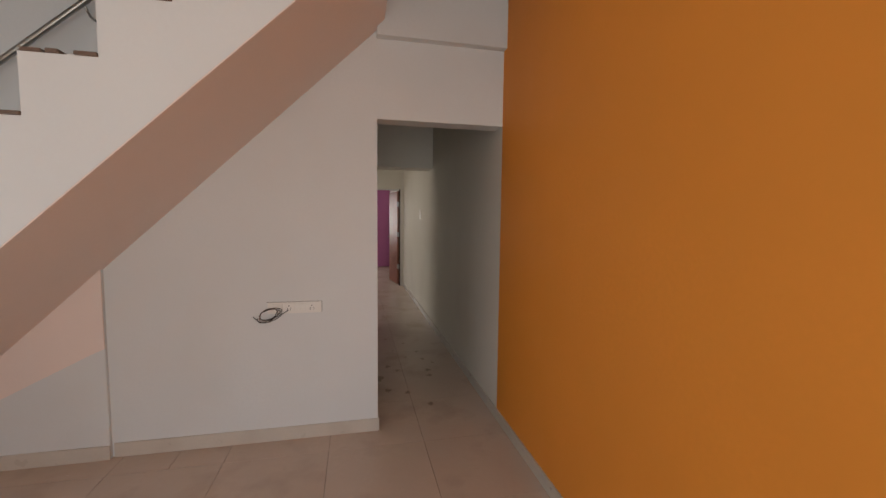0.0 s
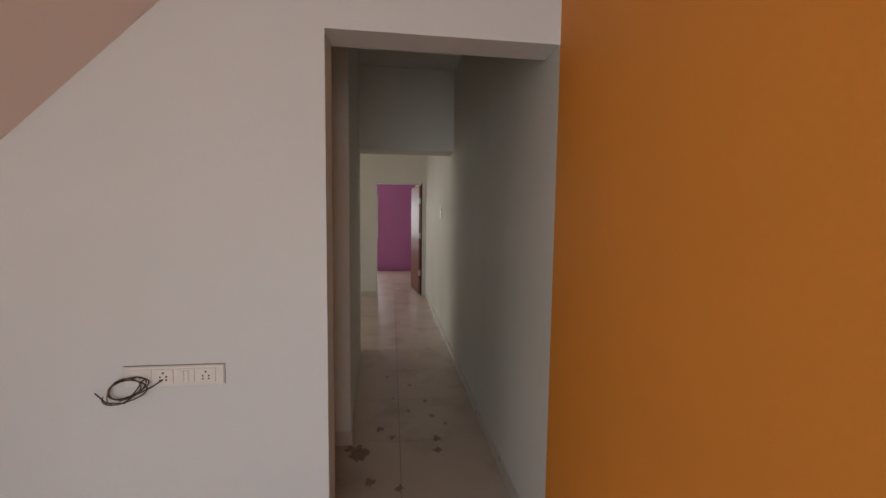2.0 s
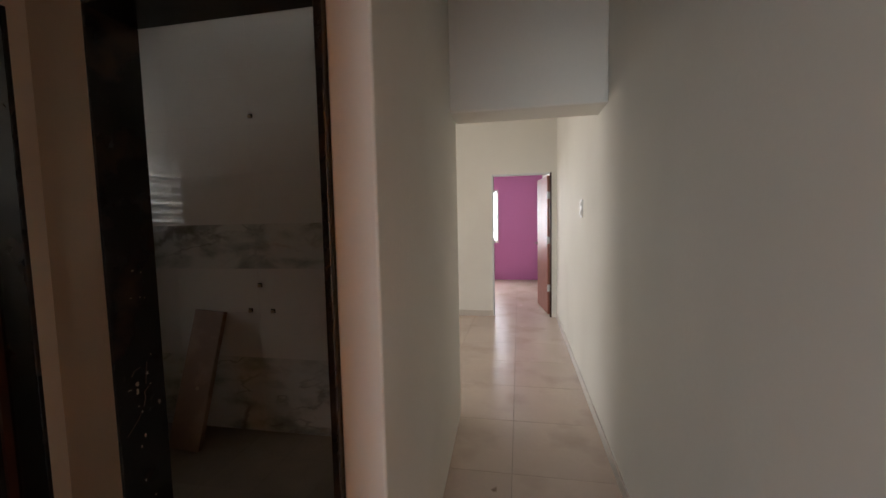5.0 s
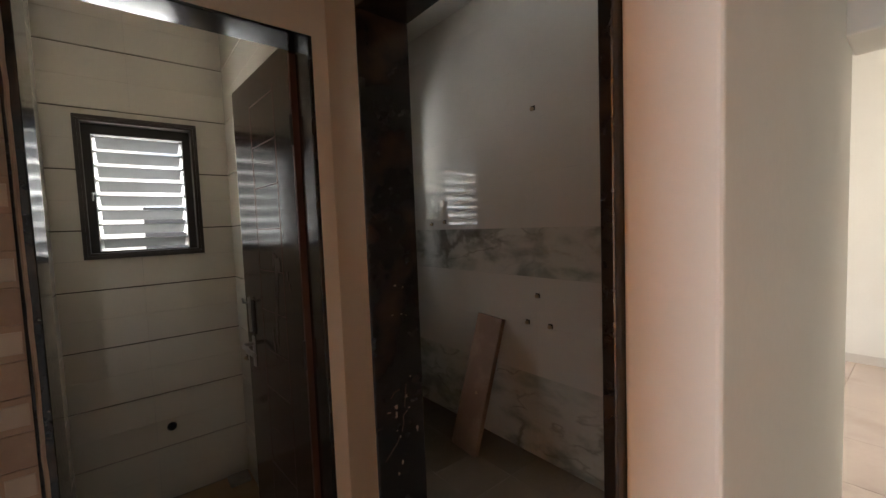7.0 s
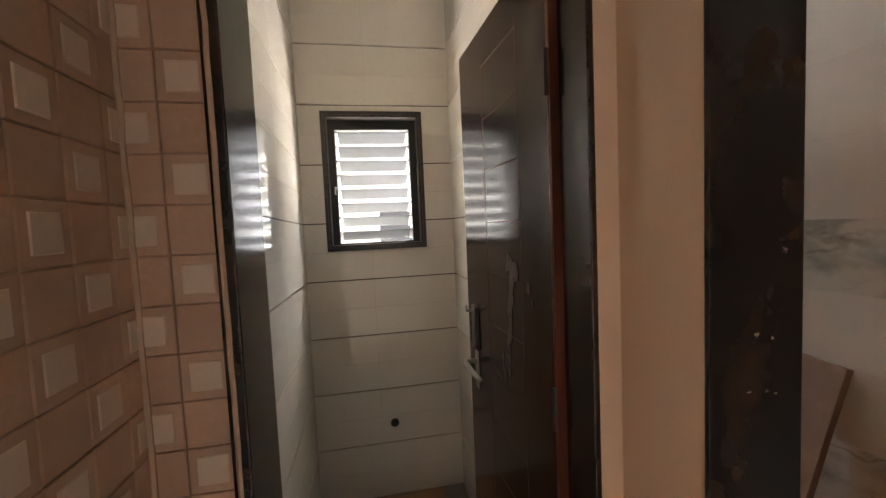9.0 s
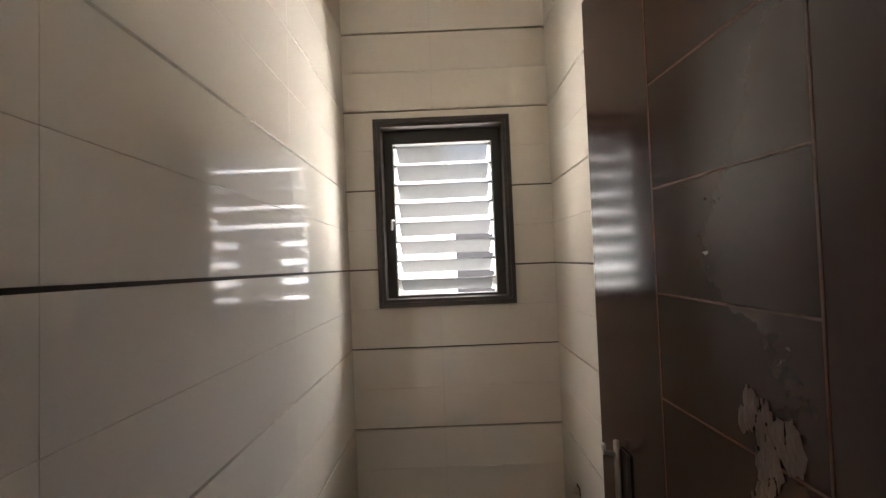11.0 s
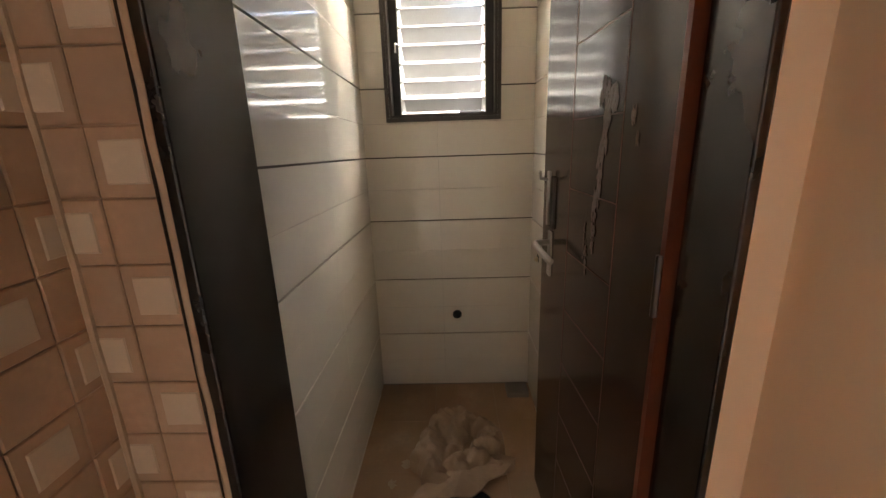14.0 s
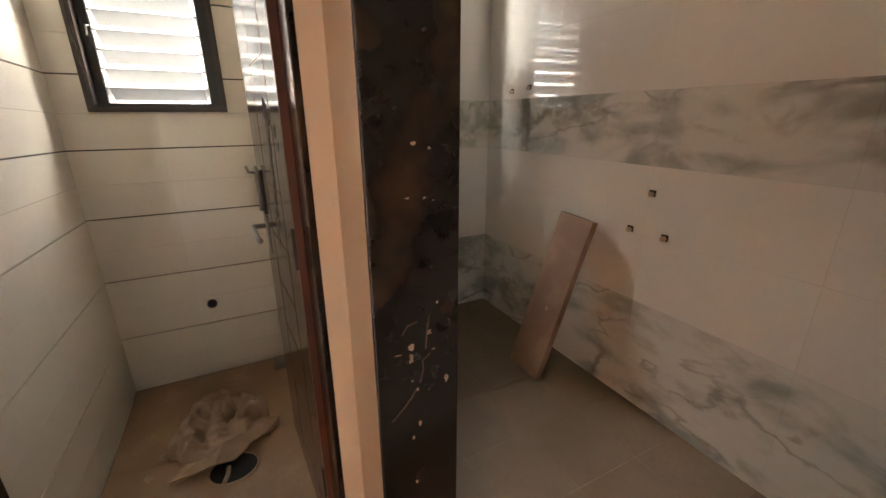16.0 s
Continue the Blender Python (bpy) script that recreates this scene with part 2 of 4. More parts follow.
def finish(bm, name, material, smooth=False):
    bmesh.ops.recalc_face_normals(bm, faces=bm.faces[:])
    me = bpy.data.meshes.new(name)
    bm.to_mesh(me)
    bm.free()
    me.materials.append(material)
    if smooth:
        for p in me.polygons:
            p.use_smooth = True
    return me


def part(name, bm, material, parent=None, label="", smooth=False):
    ob = new(name, finish(bm, name, material, smooth))
    if parent:
        ob.parent = parent
    if label:
        ob["label"] = label
    return ob


def boxes(name, material, items, parent=None, label="", bevel=0.0):
    bm = bmesh.new()
    for it in items:
        box(bm, *it)
    if bevel:
        bevelled(bm, bevel)
    return part(name, bm, material, parent, label)


def structure(name, material, items, label, category, bevel=0.0):
    return tagged(boxes(name, material, items, bevel=bevel), label, category, kind="structure")


def thing(name, loc, label, category, group="", kind=""):
    return tagged(new(name), label, category, group, kind) if loc is None else placed(tagged(new(name), label, category, group, kind), loc)


def placed(ob, loc):
    ob.location = loc
    return ob


def tube(bm, points, radius, sides=8, closed=False):
    pts = [Vector(p) for p in points]
    rings = []
    for i, p in enumerate(pts):
        a = pts[i - 1] if (i or closed) else p
        b = pts[(i + 1) % len(pts)] if (i < len(pts) - 1 or closed) else p
        t = (b - a).normalized()
        u = t.cross(Vector((0, 0, 1)))
        if u.length < 0.05:
            u = t.cross(Vector((0, 1, 0)))
        u.normalize()
        v = t.cross(u)
        rings.append([bm.verts.new(p + radius * (math.cos(k * 2 * math.pi / sides) * u + math.sin(k * 2 * math.pi / sides) * v)) for k in range(sides)])
    n = len(rings)
    for i in range(n if closed else n - 1):
        r, s = rings[i], rings[(i + 1) % n]
        for k in range(sides):
            bm.faces.new((r[k], r[(k + 1) % sides], s[(k + 1) % sides], s[k]))
    if not closed:
        bm.faces.new(rings[0][::-1])
        bm.faces.new(rings[-1])


PIECE = {}


def piece_mesh(w, h, d, material, inset=0.0015):
    """A flat piece, w by h, d thick, with a small chamfer round its face; its middle at the origin, its face towards +z."""
    key = (round(w, 4), round(h, 4), round(d, 4), material.name, inset)
    if key not in PIECE:
        a, b = w / 2, h / 2
        i = min(inset, a * 0.4, b * 0.4)
        vs = [(-a, -b, 0), (a, -b, 0), (a, b, 0), (-a, b, 0), (-a, -b, d - i), (a, -b, d - i), (a, b, d - i), (-a, b, d - i),
              (-a + i, -b + i, d), (a - i, -b + i, d), (a - i, b - i, d), (-a + i, b - i, d)]
        fs = [(3, 2, 1, 0)]
        for o in (0, 4):
            fs += [(o + k, o + (k + 1) % 4, o + 4 + (k + 1) % 4, o + 4 + k) for k in range(4)]
        fs.append((8, 9, 10, 11))
        me = bpy.data.meshes.new("piece")
        me.from_pydata(vs, [], fs)
        me.materials.append(material)
        PIECE[key] = me
    return PIECE[key]


def lay(name, parent, u, v, n, origin, u0, u1, v0, v1, d, material, gap_u=0.001, gap_v=0.001, inset=0.0015, tilt=0.0):
    """One piece between u0, u1 and v0, v1 of the plane through origin spanned by u and v, its face towards n."""
    w, h = u1 - u0 - gap_u, v1 - v0 - gap_v
    if w < 0.004 or h < 0.004:
        return None
    ob = new(name, piece_mesh(w, h, d, material, inset))
    ob.parent = parent
    U, V, N = Vector(u), Vector(v), Vector(n)
    c = Vector(origin) + U * (u0 + u1) / 2 + V * (v0 + v1) / 2
    m = Matrix((U, V, N)).transposed().to_4x4()
    ob.matrix_basis = Matrix.Translation(c) @ m @ pose(0, 0, 0, random.uniform(-tilt, tilt), random.uniform(-tilt, tilt), 0)
    return ob


def cut(rect, hole):
    """What is left of a rectangle (u0, u1, v0, v1) outside a hole."""
    a, b, c, d = rect
    e, f, g, h = hole
    if e >= b or f <= a or g >= d or h <= c:
        return [rect]
    out = []
    if a < e:
        out.append((a, e, c, d))
    if f < b:
        out.append((f, b, c, d))
    m0, m1 = max(a, e), min(b, f)
    if c < g:
        out.append((m0, m1, c, g))
    if h < d:
        out.append((m0, m1, h, d))
    return out


# ---- large structure ----
H = 2.90          # ceiling height
BATHZ = 0.07      # bathroom floor, a low step up
structure("ground", EARTH, [(-60, 60, -60, 60, -0.5, -0.2)], "dusty brown bare earth around the house", "ground")
floor = structure("floor", GROUT, [(-4.75, 0.15, -5.15, 9.65, -0.2, -0.012)], "polished cream floor of large square tiles, dusty and scuffed", "floor")

# hall with the staircase
structure("wall_orange", ORANGE, [(0, 0.15, -5.0, 0.0, 0, H)], "bright orange painted wall of the hall", "wall")
structure("wall_hall_west", WHITE, [(-4.75, -4.6, -5.0, -3.4, 0, H), (-4.75, -4.6, -1.8, 0.6, 0, H), (-4.75, -4.6, -3.4, -1.8, 0, 0.9), (-4.75, -4.6, -3.4, -1.8, 2.1, H)], "plain white hall wall with a window opening", "wall")
structure("wall_hall_south", WHITE, [(-4.75, -2.05, -5.15, -5.0, 0, H), (-0.05, 0.15, -5.15, -5.0, 0, H), (-2.05, -0.05, -5.15, -5.0, 2.35, H)], "plain white hall wall with the entrance opening", "wall")
structure("wall_hall_north", WHITE, [(-2.42, -0.858, 0, 0.15, 0, 4.6), (-0.858, 0.0, 0, 0.15, 2.09, 4.6), (-4.6, -2.42, 0.0, 0.15, 0, 4.6)], "off-white painted hall wall with a wide doorless opening", "wall")
structure("wall_under_stairs", WHITE, [(-4.6, -2.432, -0.025, 0.0, 0, 1.14)], "off-white plastered wall under the stairs", "wall", 0.004)
structure("beam_hall", WHITE, [(-0.86, 0.0, -0.06, 0.0, 2.592, H)], "off-white plastered beam above the opening", "beam")

# corridor, rooms beyond
structure("wall_corridor_east", BOUNCEWHITE, [(0, 0.15, 0.0, 9.5, 0, H)], "long white painted wall along the corridor", "wall")
bm = bmesh.new()
for x0, x1, y in ((-1.0, -0.878, 1.0), (-1.09, -0.956, 2.875)):
    for z in (0, H):
        for x in (x0, x1):
            bm.verts.new((x, y, z))
bm.verts.ensure_lookup_table()
for f in ((0, 1, 3, 2), (4, 6, 7, 5), (0, 4, 5, 1), (2, 3, 7, 6), (0, 2, 6, 4), (1, 5, 7, 3)):
    bm.faces.new([bm.verts[k] for k in f])
bevelled(bm, 0.008, 3)
tagged(part("wall_corridor_west", bm, BOUNCEWHITE), "off-white painted wall between corridor and bathroom", "wall", kind="structure")
structure("wall_lintel", BOUNCEWHITE, [(-0.95, 0.0, 2.565, 2.872, 2.105, H)], "off-white painted lintel across the corridor", "wall", 0.008)
structure("wall_dining_south", BOUNCEWHITE, [(-4.1, -1.05, 2.72, 2.87, 0, H)], "white painted dining room wall", "wall")
structure("wall_dining_west", BOUNCEWHITE, [(-4.25, -4.1, 2.58, 3.03, 0, H), (-4.25, -4.1, 5.27, 9.5, 0, H), (-4.25, -4.1, 3.03, 5.27, 0, 0.75), (-4.25, -4.1, 3.03, 5.27, 2.15, H)], "white painted wall with a window opening", "wall")
structure("wall_dining_north", BOUNCEWHITE, [(-4.1, -0.905, 5.85, 5.97, 0, H), (-0.905, -0.07, 5.85, 5.97, 2.06, H), (-0.07, 0.0, 5.85, 5.97, 0, H)], "white painted wall with the bedroom doorway", "wall")
structure("wall_bedroom_north", PINK, [(-4.1, -2.165, 9.35, 9.5, 0, H), (-0.985, 0.0, 9.35, 9.5, 0, H), (-2.165, -0.985, 9.35, 9.5, 0, 0.86), (-2.165, -0.985, 9.35, 9.5, 2.08, H)], "orchid pink painted bedroom wall", "wall")

# toilet and bathroom
structure("wall_toilet_front", CREAM, [(-2.04, -1.925, 0.15, 0.295, 0, H), (-2.04, -1.925, 0.937, 1.0, 0, H), (-2.04, -1.925, 0.295, 0.937, 2.058, H)], "cream painted wall round the toilet doorway", "wall")
structure("wall_bath_front", CREAM, [(-3.5, -1.722, 0.985, 1.13, 0, H), (-1.722, -1.0, 0.985, 1.13, 2.105, H)], "cream painted wall round the bathroom doorway", "wall", 0.004)
wall_wc_s = structure("wall_toilet_south", WCGROOVE, [(-3.5, -2.06, 0.15, 0.18, 0, 2.7)], "ivory glazed tile wall with dark groove lines", "wall")
wall_wc_w = structure("wall_toilet_west", WCGROOVE, [(-3.5, -3.385, 0.15, 0.325, 0, H), (-3.5, -3.385, 0.795, 0.985, 0, H), (-3.5, -3.385, 0.325, 0.795, 0, 1.385), (-3.5, -3.385, 0.325, 0.795, 2.055, H)], "ivory glazed tile wall with dark groove lines and a louvre window", "wall")
wall_wc_n = structure("wall_toilet_north", WCGROOVE, [(-3.385, -2.06, 0.98, 0.985, 0, 2.7)], "ivory glazed tile wall with dark groove lines", "wall")
wall_b_n = structure("wall_bath_north", BATHGROUT, [(-3.5, -1.0, 2.305, 2.44, 0, H)], "white glazed tile wall with a grey marble band and dado", "wall")
wall_b_w = structure("wall_bath_west", BATHGROUT, [(-3.5, -3.38, 1.13, 1.49, 0, H), (-3.5, -3.38, 1.96, 2.305, 0, H), (-3.5, -3.38, 1.49, 1.96, 0, 1.385), (-3.5, -3.38, 1.49, 1.96, 2.055, H)], "white glazed tile wall with a grey marble band and dado", "wall")
wall_niche = structure("wall_niche", BROWNGROUT, [(-1.925, -0.858, 0.15, 0.163, 0, 2.12)], "brown relief tile wall with small beige squares", "wall")
wall_niche_strip = structure("wall_niche_strip", BROWNGROUT, [(-1.925, -1.891, 0.163, 0.292, 0, 2.12)], "narrow strip of brown relief tile beside the toilet door", "wall")

bath_base = structure("floor_bathroom", GROUT, [(-3.38, -1.0, 1.13, 2.305, -0.01, BATHZ - 0.011)], "dusty grey raised bathroom floor of square tiles", "floor")

# ceilings
structure("ceiling", CEIL, [(-4.75, 0.15, -5.15, -0.98, H, H + 0.12), (-4.75, -3.4, -0.98, 0.15, H, H + 0.12), (-4.75, 0.15, 0.15, 9.65, H, H + 0.12),
                            (-4.75, 0.15, -1.1, 0.15, 4.6, 4.72), (-3.4, 0.15, -1.1, -0.98, H + 0.12, 4.6), (-3.52, -3.4, -0.98, 0.15, H + 0.12, 4.6), (0.0, 0.15, -1.1, 0.15, H, 4.6)], "plain white plastered ceiling and stairwell", "ceiling")


# ---- skirting ----
structure("baseboard", SKIRT, [
    (-2.42, -0.858, -0.010, 0.0, 0, 0.085), (-4.6, -2.432, -0.035, -0.025, 0, 0.085), (-0.010, 0.0, -5.0, 5.85, 0, 0.075),
    (-0.858, -0.848, 0.0, 0.15, 0, 0.085), (-1.0, -0.868, 0.990, 1.0, 0, 0.085),
    (-4.1, -0.905, 5.84, 5.85, 0, 0.085)], "low cream tile skirting along the walls", "skirting")


# ---- staircase ----
def staircase():
    st = thing("staircase", (-2.4, -0.48, 0), "white plastered concrete staircase with a smooth sloping soffit", "staircase")
    ox, oy = -2.4, -0.48
    bm = bmesh.new()
    rise, going = 0.220, 0.244
    top = []
    for k in range(-8, 5):
        x = -2.142 + going * k
        top += [(x, 1.797 + rise * k), (x, 1.797 + rise * (k + 1))]
    x_end = top[-1][0] + 0.35
    top.append((x_end, top[-1][1]))

    def soffit(x):
        return 1.413 + 0.956 * (x + 2.15)
    x_start = -2.15 - 1.413 / 0.956
    prof = [(top[0][0], 0.0)] + top[0:] + [(x_end, soffit(x_end)), (x_start, 0.0)]
    prof = [p for p in prof if p[1] >= 0]
    front = [bm.verts.new((x - ox, -0.955 - oy, z)) for x, z in prof]
    back = [bm.verts.new((x - ox, 0.0 - oy, z)) for x, z in prof]
    n = len(prof)
    bm.faces.new(front)
    bm.faces.new(back[::-1])
    for i in range(n):
        bm.faces.new((front[i], back[i], back[(i + 1) % n], front[(i + 1) % n]))
    bmesh.ops.triangulate(bm, faces=bm.faces[:])
    part("flight", bm, WHITE, st)
    # thin peach panel down the wall below the soffit, to a slanting edge
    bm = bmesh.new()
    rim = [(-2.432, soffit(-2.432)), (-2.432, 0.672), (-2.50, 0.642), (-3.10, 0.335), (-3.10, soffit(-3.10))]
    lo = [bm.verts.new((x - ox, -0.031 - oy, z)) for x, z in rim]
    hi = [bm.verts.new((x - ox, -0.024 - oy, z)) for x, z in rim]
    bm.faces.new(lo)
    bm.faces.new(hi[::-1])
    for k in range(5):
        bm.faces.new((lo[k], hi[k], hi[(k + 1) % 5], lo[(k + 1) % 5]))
    part("haunch", bm, PEACH, st, "thin peach haunch panel")
    # peach skin of the sloping underside
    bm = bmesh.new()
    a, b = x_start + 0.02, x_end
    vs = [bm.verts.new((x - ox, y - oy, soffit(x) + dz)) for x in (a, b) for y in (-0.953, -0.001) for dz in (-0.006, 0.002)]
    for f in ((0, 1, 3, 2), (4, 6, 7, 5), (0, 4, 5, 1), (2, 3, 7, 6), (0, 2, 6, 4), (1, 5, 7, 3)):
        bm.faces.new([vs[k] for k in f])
    part("soffit", bm, PEACH, st, "peach sloping soffit")
    # rough stone pieces bedded on the treads
    for k in range(-3, 5):
        x0 = -2.142 + going * k
        for a, b in ((-0.235, -0.17), (-0.16, -0.12), (-0.075, -0.002)):
            bm = bmesh.new()
            box(bm, x0 + a - ox, x0 + b - ox, -0.962 - oy, -0.02 - oy, 1.797 + rise * k, 1.797 + rise * k + 0.012 + 0.006 * random.random())
            bevelled(bm, 0.003, 1)
            part("tread_stone", bm, TREADSTONE, st)
    return st


staircase()


def stair_rail():
    r = thing("stair_handrail", (-2.6, -0.1, 2.4), "slim steel handrail rising along the stair wall", "handrail")
    bm = bmesh.new()
    tube(bm, [(-0.9, 0, -0.79), (-0.3, 0, -0.26), (0.35, 0, 0.31), (0.8, 0, 0.70)], 0.016, 10)
    part("rail", bm, CHROME, r, smooth=True)
    for x in (-0.6, 0.2, 0.7):
        bm = bmesh.new()
        tube(bm, [(x, 0, x * 0.877 - 0.01), (x, 0.05, x * 0.877 - 0.05), (x, 0.1, x * 0.877 - 0.05)], 0.007, 6)
        part("bracket", bm, CHROME, r, smooth=True)


stair_rail()


# ---- door frames and doors ----
def frame_toilet():
    d = tagged(new("door_frame_1"), "black polished granite door lining of the toilet", "door frame", kind="structure")
    boxes("jamb", GRANITE, [(-2.062, -1.882, 0.281, 0.309, 0, 2.05)], d, bevel=0.003)
    boxes("jamb", GRANITE, [(-2.035, -1.9225, 0.923, 0.937, 0, 2.05)], d, bevel=0.003)
    boxes("head", GRANITE, [(-2.045, -1.9225, 0.295, 0.937, 2.05, 2.058)], d, bevel=0.003)
    boxes("threshold", GRANITE, [(-2.045, -1.9225, 0.306, 0.922, -0.01, 0.012)], d, bevel=0.003)


def frame_bath():
    d = tagged(new("door_frame_2"), "black granite bathroom door lining splashed with paint", "door frame", kind="structure")
    boxes("jamb", GRANITE, [(-1.722, -1.713, 0.978, 1.145, 0, 2.065)], d, bevel=0.003)
    boxes("jamb", GRANITE, [(-1.022, -1.0, 0.978, 1.145, 0, 2.065)], d, bevel=0.003)
    boxes("head", GRANITE, [(-1.722, -1.0, 0.978, 1.145, 2.065, 2.105)], d, bevel=0.003)
    boxes("threshold", GRANITE, [(-1.713, -1.022, 0.978, 1.145, -0.01, 0.082)], d, bevel=0.003)
    rng = random.Random(5)
    blobs = [(1.300, 1.060, 0.008, 0.7), (1.292, 1.088, 0.006, 0.8), (1.215, 1.048, 0.009, 0.35), (1.213, 1.078, 0.007, 0.5), (1.208, 1.094, 0.007, 0.35), (0.962, 1.082, 0.013, 0.8),
             (0.940, 1.046, 0.012, 1.0), (0.915, 1.046, 0.008, 2.2), (0.930, 1.020, 0.014, 0.35), (0.925, 1.092, 0.010, 0.4), (0.868, 1.046, 0.005, 0.6), (0.845, 1.056, 0.006, 1.5), (0.852, 1.118, 0.009, 2.0),
             (0.765, 1.060, 0.006, 2.6), (0.735, 1.046, 0.005, 1.5), (1.02, 1.10, 0.004, 1.5), (0.62, 1.05, 0.008, 1.2), (0.55, 1.08, 0.006, 1.0)]
    for z, y, s, tall in blobs:
        bm = bmesh.new()
        n, s = 12, s * 0.8
        vs = [bm.verts.new((-1.7127, y + s * rng.uniform(0.25, 1.0) * math.cos(k * 6.283 / n), z + tall * s * rng.uniform(0.25, 1.0) * math.sin(k * 6.283 / n))) for k in range(n)]
        c = bm.verts.new((-1.7112, y, z))
        for k in range(n):
            bm.faces.new((vs[k], vs[(k + 1) % n], c))
        part("paint_splash", bm, PLASTER, d)
    for pts in (((1.002, 0.79), (1.022, 0.808), (1.045, 0.832), (1.052, 0.846)), ((1.062, 0.86), (1.070, 0.885), (1.068, 0.905), (1.084, 0.918)), ((1.075, 0.93), (1.079, 0.97), (1.084, 1.0)), ((1.03, 0.97), (1.04, 0.985), (1.06, 0.99))):
        bm = bmesh.new()
        tube(bm, [(-1.7128, y, z) for y, z in pts], 0.0016, 5)
        part("scrape", bm, SCUFF, d)


frame_toilet()
frame_bath()


def smear(parent, cx, cz, pts, material, y):
    """Small torn flakes stuck on the door face at y."""
    rng = random.Random(3)
    for x, z, w, h in pts:
        bm = bmesh.new()
        for _ in range(20):
            fx, fz = cx + x + rng.uniform(-w, w) * 0.7, cz + z + rng.uniform(-h, h)
            r = rng.uniform(0.15, 0.5) * min(w, h)
            n = 7
            rim = [bm.verts.new((fx + r * rng.uniform(0.4, 1.0) * math.cos(6.283 * k / n), y, fz + 2.6 * r * rng.uniform(0.4, 1.0) * math.sin(6.283 * k / n))) for k in range(n)]
            c = bm.verts.new((fx, y - rng.uniform(0.0004, 0.0016), fz))
            for k in range(n):
                bm.faces.new((rim[k], rim[(k + 1) % n], c))
        part("tape_residue", bm, material, parent, "pale flaking tape residue")


def toilet_door():
    # leaf stands open along the side wall, hinged at the far jamb
    hx, hy = -2.062, 0.934
    d = tagged(new("door_1"), "glossy dark brown laminate door standing open into the toilet", "door", kind="structure")
    bm = bmesh.new()
    box(bm, -0.665, 0.0, -0.018, 0.018, 0.02, 2.095)
    bevelled(bm, 0.002, 2)
    leaf = part("leaf", bm, DOORBROWN, d)
    d.matrix_basis = pose(hx, hy - 0.005, 0, 0, 0, 2.8)
    for x in (-0.43, -0.165):
        boxes("groove_line", INLAY, [(x, x + 0.003, -0.0188, -0.0175, 0.10, 2.0)], leaf)
    for k in range(12):
        z = 0.16 + 0.165 * k
        boxes("groove_line", INLAY, [(-0.426, -0.165, -0.0188, -0.0175, z, z + 0.003)], leaf)
    boxes("edge_strip", REDWOOD, [(0.002, 0.014, -0.022, 0.0, 0.0, 2.045)], d, "reddish brown wooden edge")
    for z in (0.35, 1.05, 1.8):
        bm = bmesh.new()
        tube(bm, [(0.006, -0.024, z - 0.05), (0.006, -0.024, z + 0.05)], 0.006, 8)
        part("hinge", bm, WINBROWN, d)
    # tower bolt
    bolt = boxes("bolt_plate", BLACKPLASTIC, [(-0.58, -0.54, -0.024, -0.018, 1.02, 1.17)], d, "dark tower bolt plate", bevel=0.003)
    bm = bmesh.new()
    tube(bm, [(-0.57, -0.03, 1.03), (-0.57, -0.03, 1.185)], 0.006, 8)
    tube(bm, [(-0.57, -0.03, 1.16), (-0.57, -0.055, 1.165), (-0.56, -0.06, 1.185)], 0.005, 8)
    part("bolt_rod", bm, CHROME, bolt, smooth=True)
    # lever handle
    plate = boxes("handle_plate", CHROME, [(-0.59, -0.555, -0.024, -0.018, 0.87, 1.01)], d, "worn steel handle plate", bevel=0.004)
    bm = bmesh.new()
    tube(bm, [(-0.572, -0.018, 0.975), (-0.572, -0.062, 0.975), (-0.555, -0.068, 0.973), (-0.44, -0.064, 0.962), (-0.425, -0.06, 0.96)], 0.009, 10)
    part("lever", bm, CHROME, plate, smooth=True)
    pts = [(-0.012, -0.005, 0.030, 0.018), (0.028, -0.025, 0.020, 0.020), (0.005, -0.045, 0.022, 0.030)]
    pts += [(-0.004 - 0.0035 * k + 0.008 * math.sin(k * 1.7), -0.075 - 0.026 * k, 0.015 - 0.0004 * k, 0.030) for k in range(10)]
    pts += [(-0.075, -0.33, 0.010, 0.045), (-0.062, -0.37, 0.009, 0.03), (0.11, -0.06, 0.010, 0.012), (0.13, -0.10, 0.006, 0.010)]
    smear(leaf, -0.235, 1.37, pts, RESIDUE, -0.0195)


toilet_door()


def bedroom_door():
    d = tagged(new("door_2"), "reddish brown veneer bedroom door standing open into the room", "door", kind="structure")
    d.matrix_basis = pose(-0.10, 5.99, 0, 0, 0, -82)
    bm = bmesh.new()
    box(bm, -0.78, 0, -0.018, 0.018, 0.015, 2.03)
    bevelled(bm, 0.002)
    part("leaf", bm, REDDOOR, d)
    for y in (-0.03, 0.03):
        bm = bmesh.new()
        tube(bm, [(-0.73, 0.018 if y > 0 else -0.018, 1.02), (-0.73, y * 2, 1.02), (-0.62, y * 2.1, 1.02)], 0.009, 8)
        part("lever", bm, CHROME, d, smooth=True)
    for z in (0.4, 1.1, 1.75):
        boxes("hinge", PLASTIC, [(-0.004, 0.010, -0.022, 0.022, z - 0.05, z + 0.05)], d, "pale hinge")
    f = tagged(new("door_frame_3"), "dark wooden door frame of the bedroom", "door frame", kind="structure")
    boxes("jamb", DOORBROWN, [(-0.094, -0.07, 5.843, 5.977, 0, 2.06)], f, bevel=0.003)
    boxes("jamb", WHITE, [(-0.905, -0.885, 5.843, 5.977, 0, 2.06)], f, bevel=0.003)
    boxes("head", WHITE, [(-0.885, -0.094, 5.843, 5.977, 2.04, 2.06)], f, bevel=0.003)


bedroom_door()


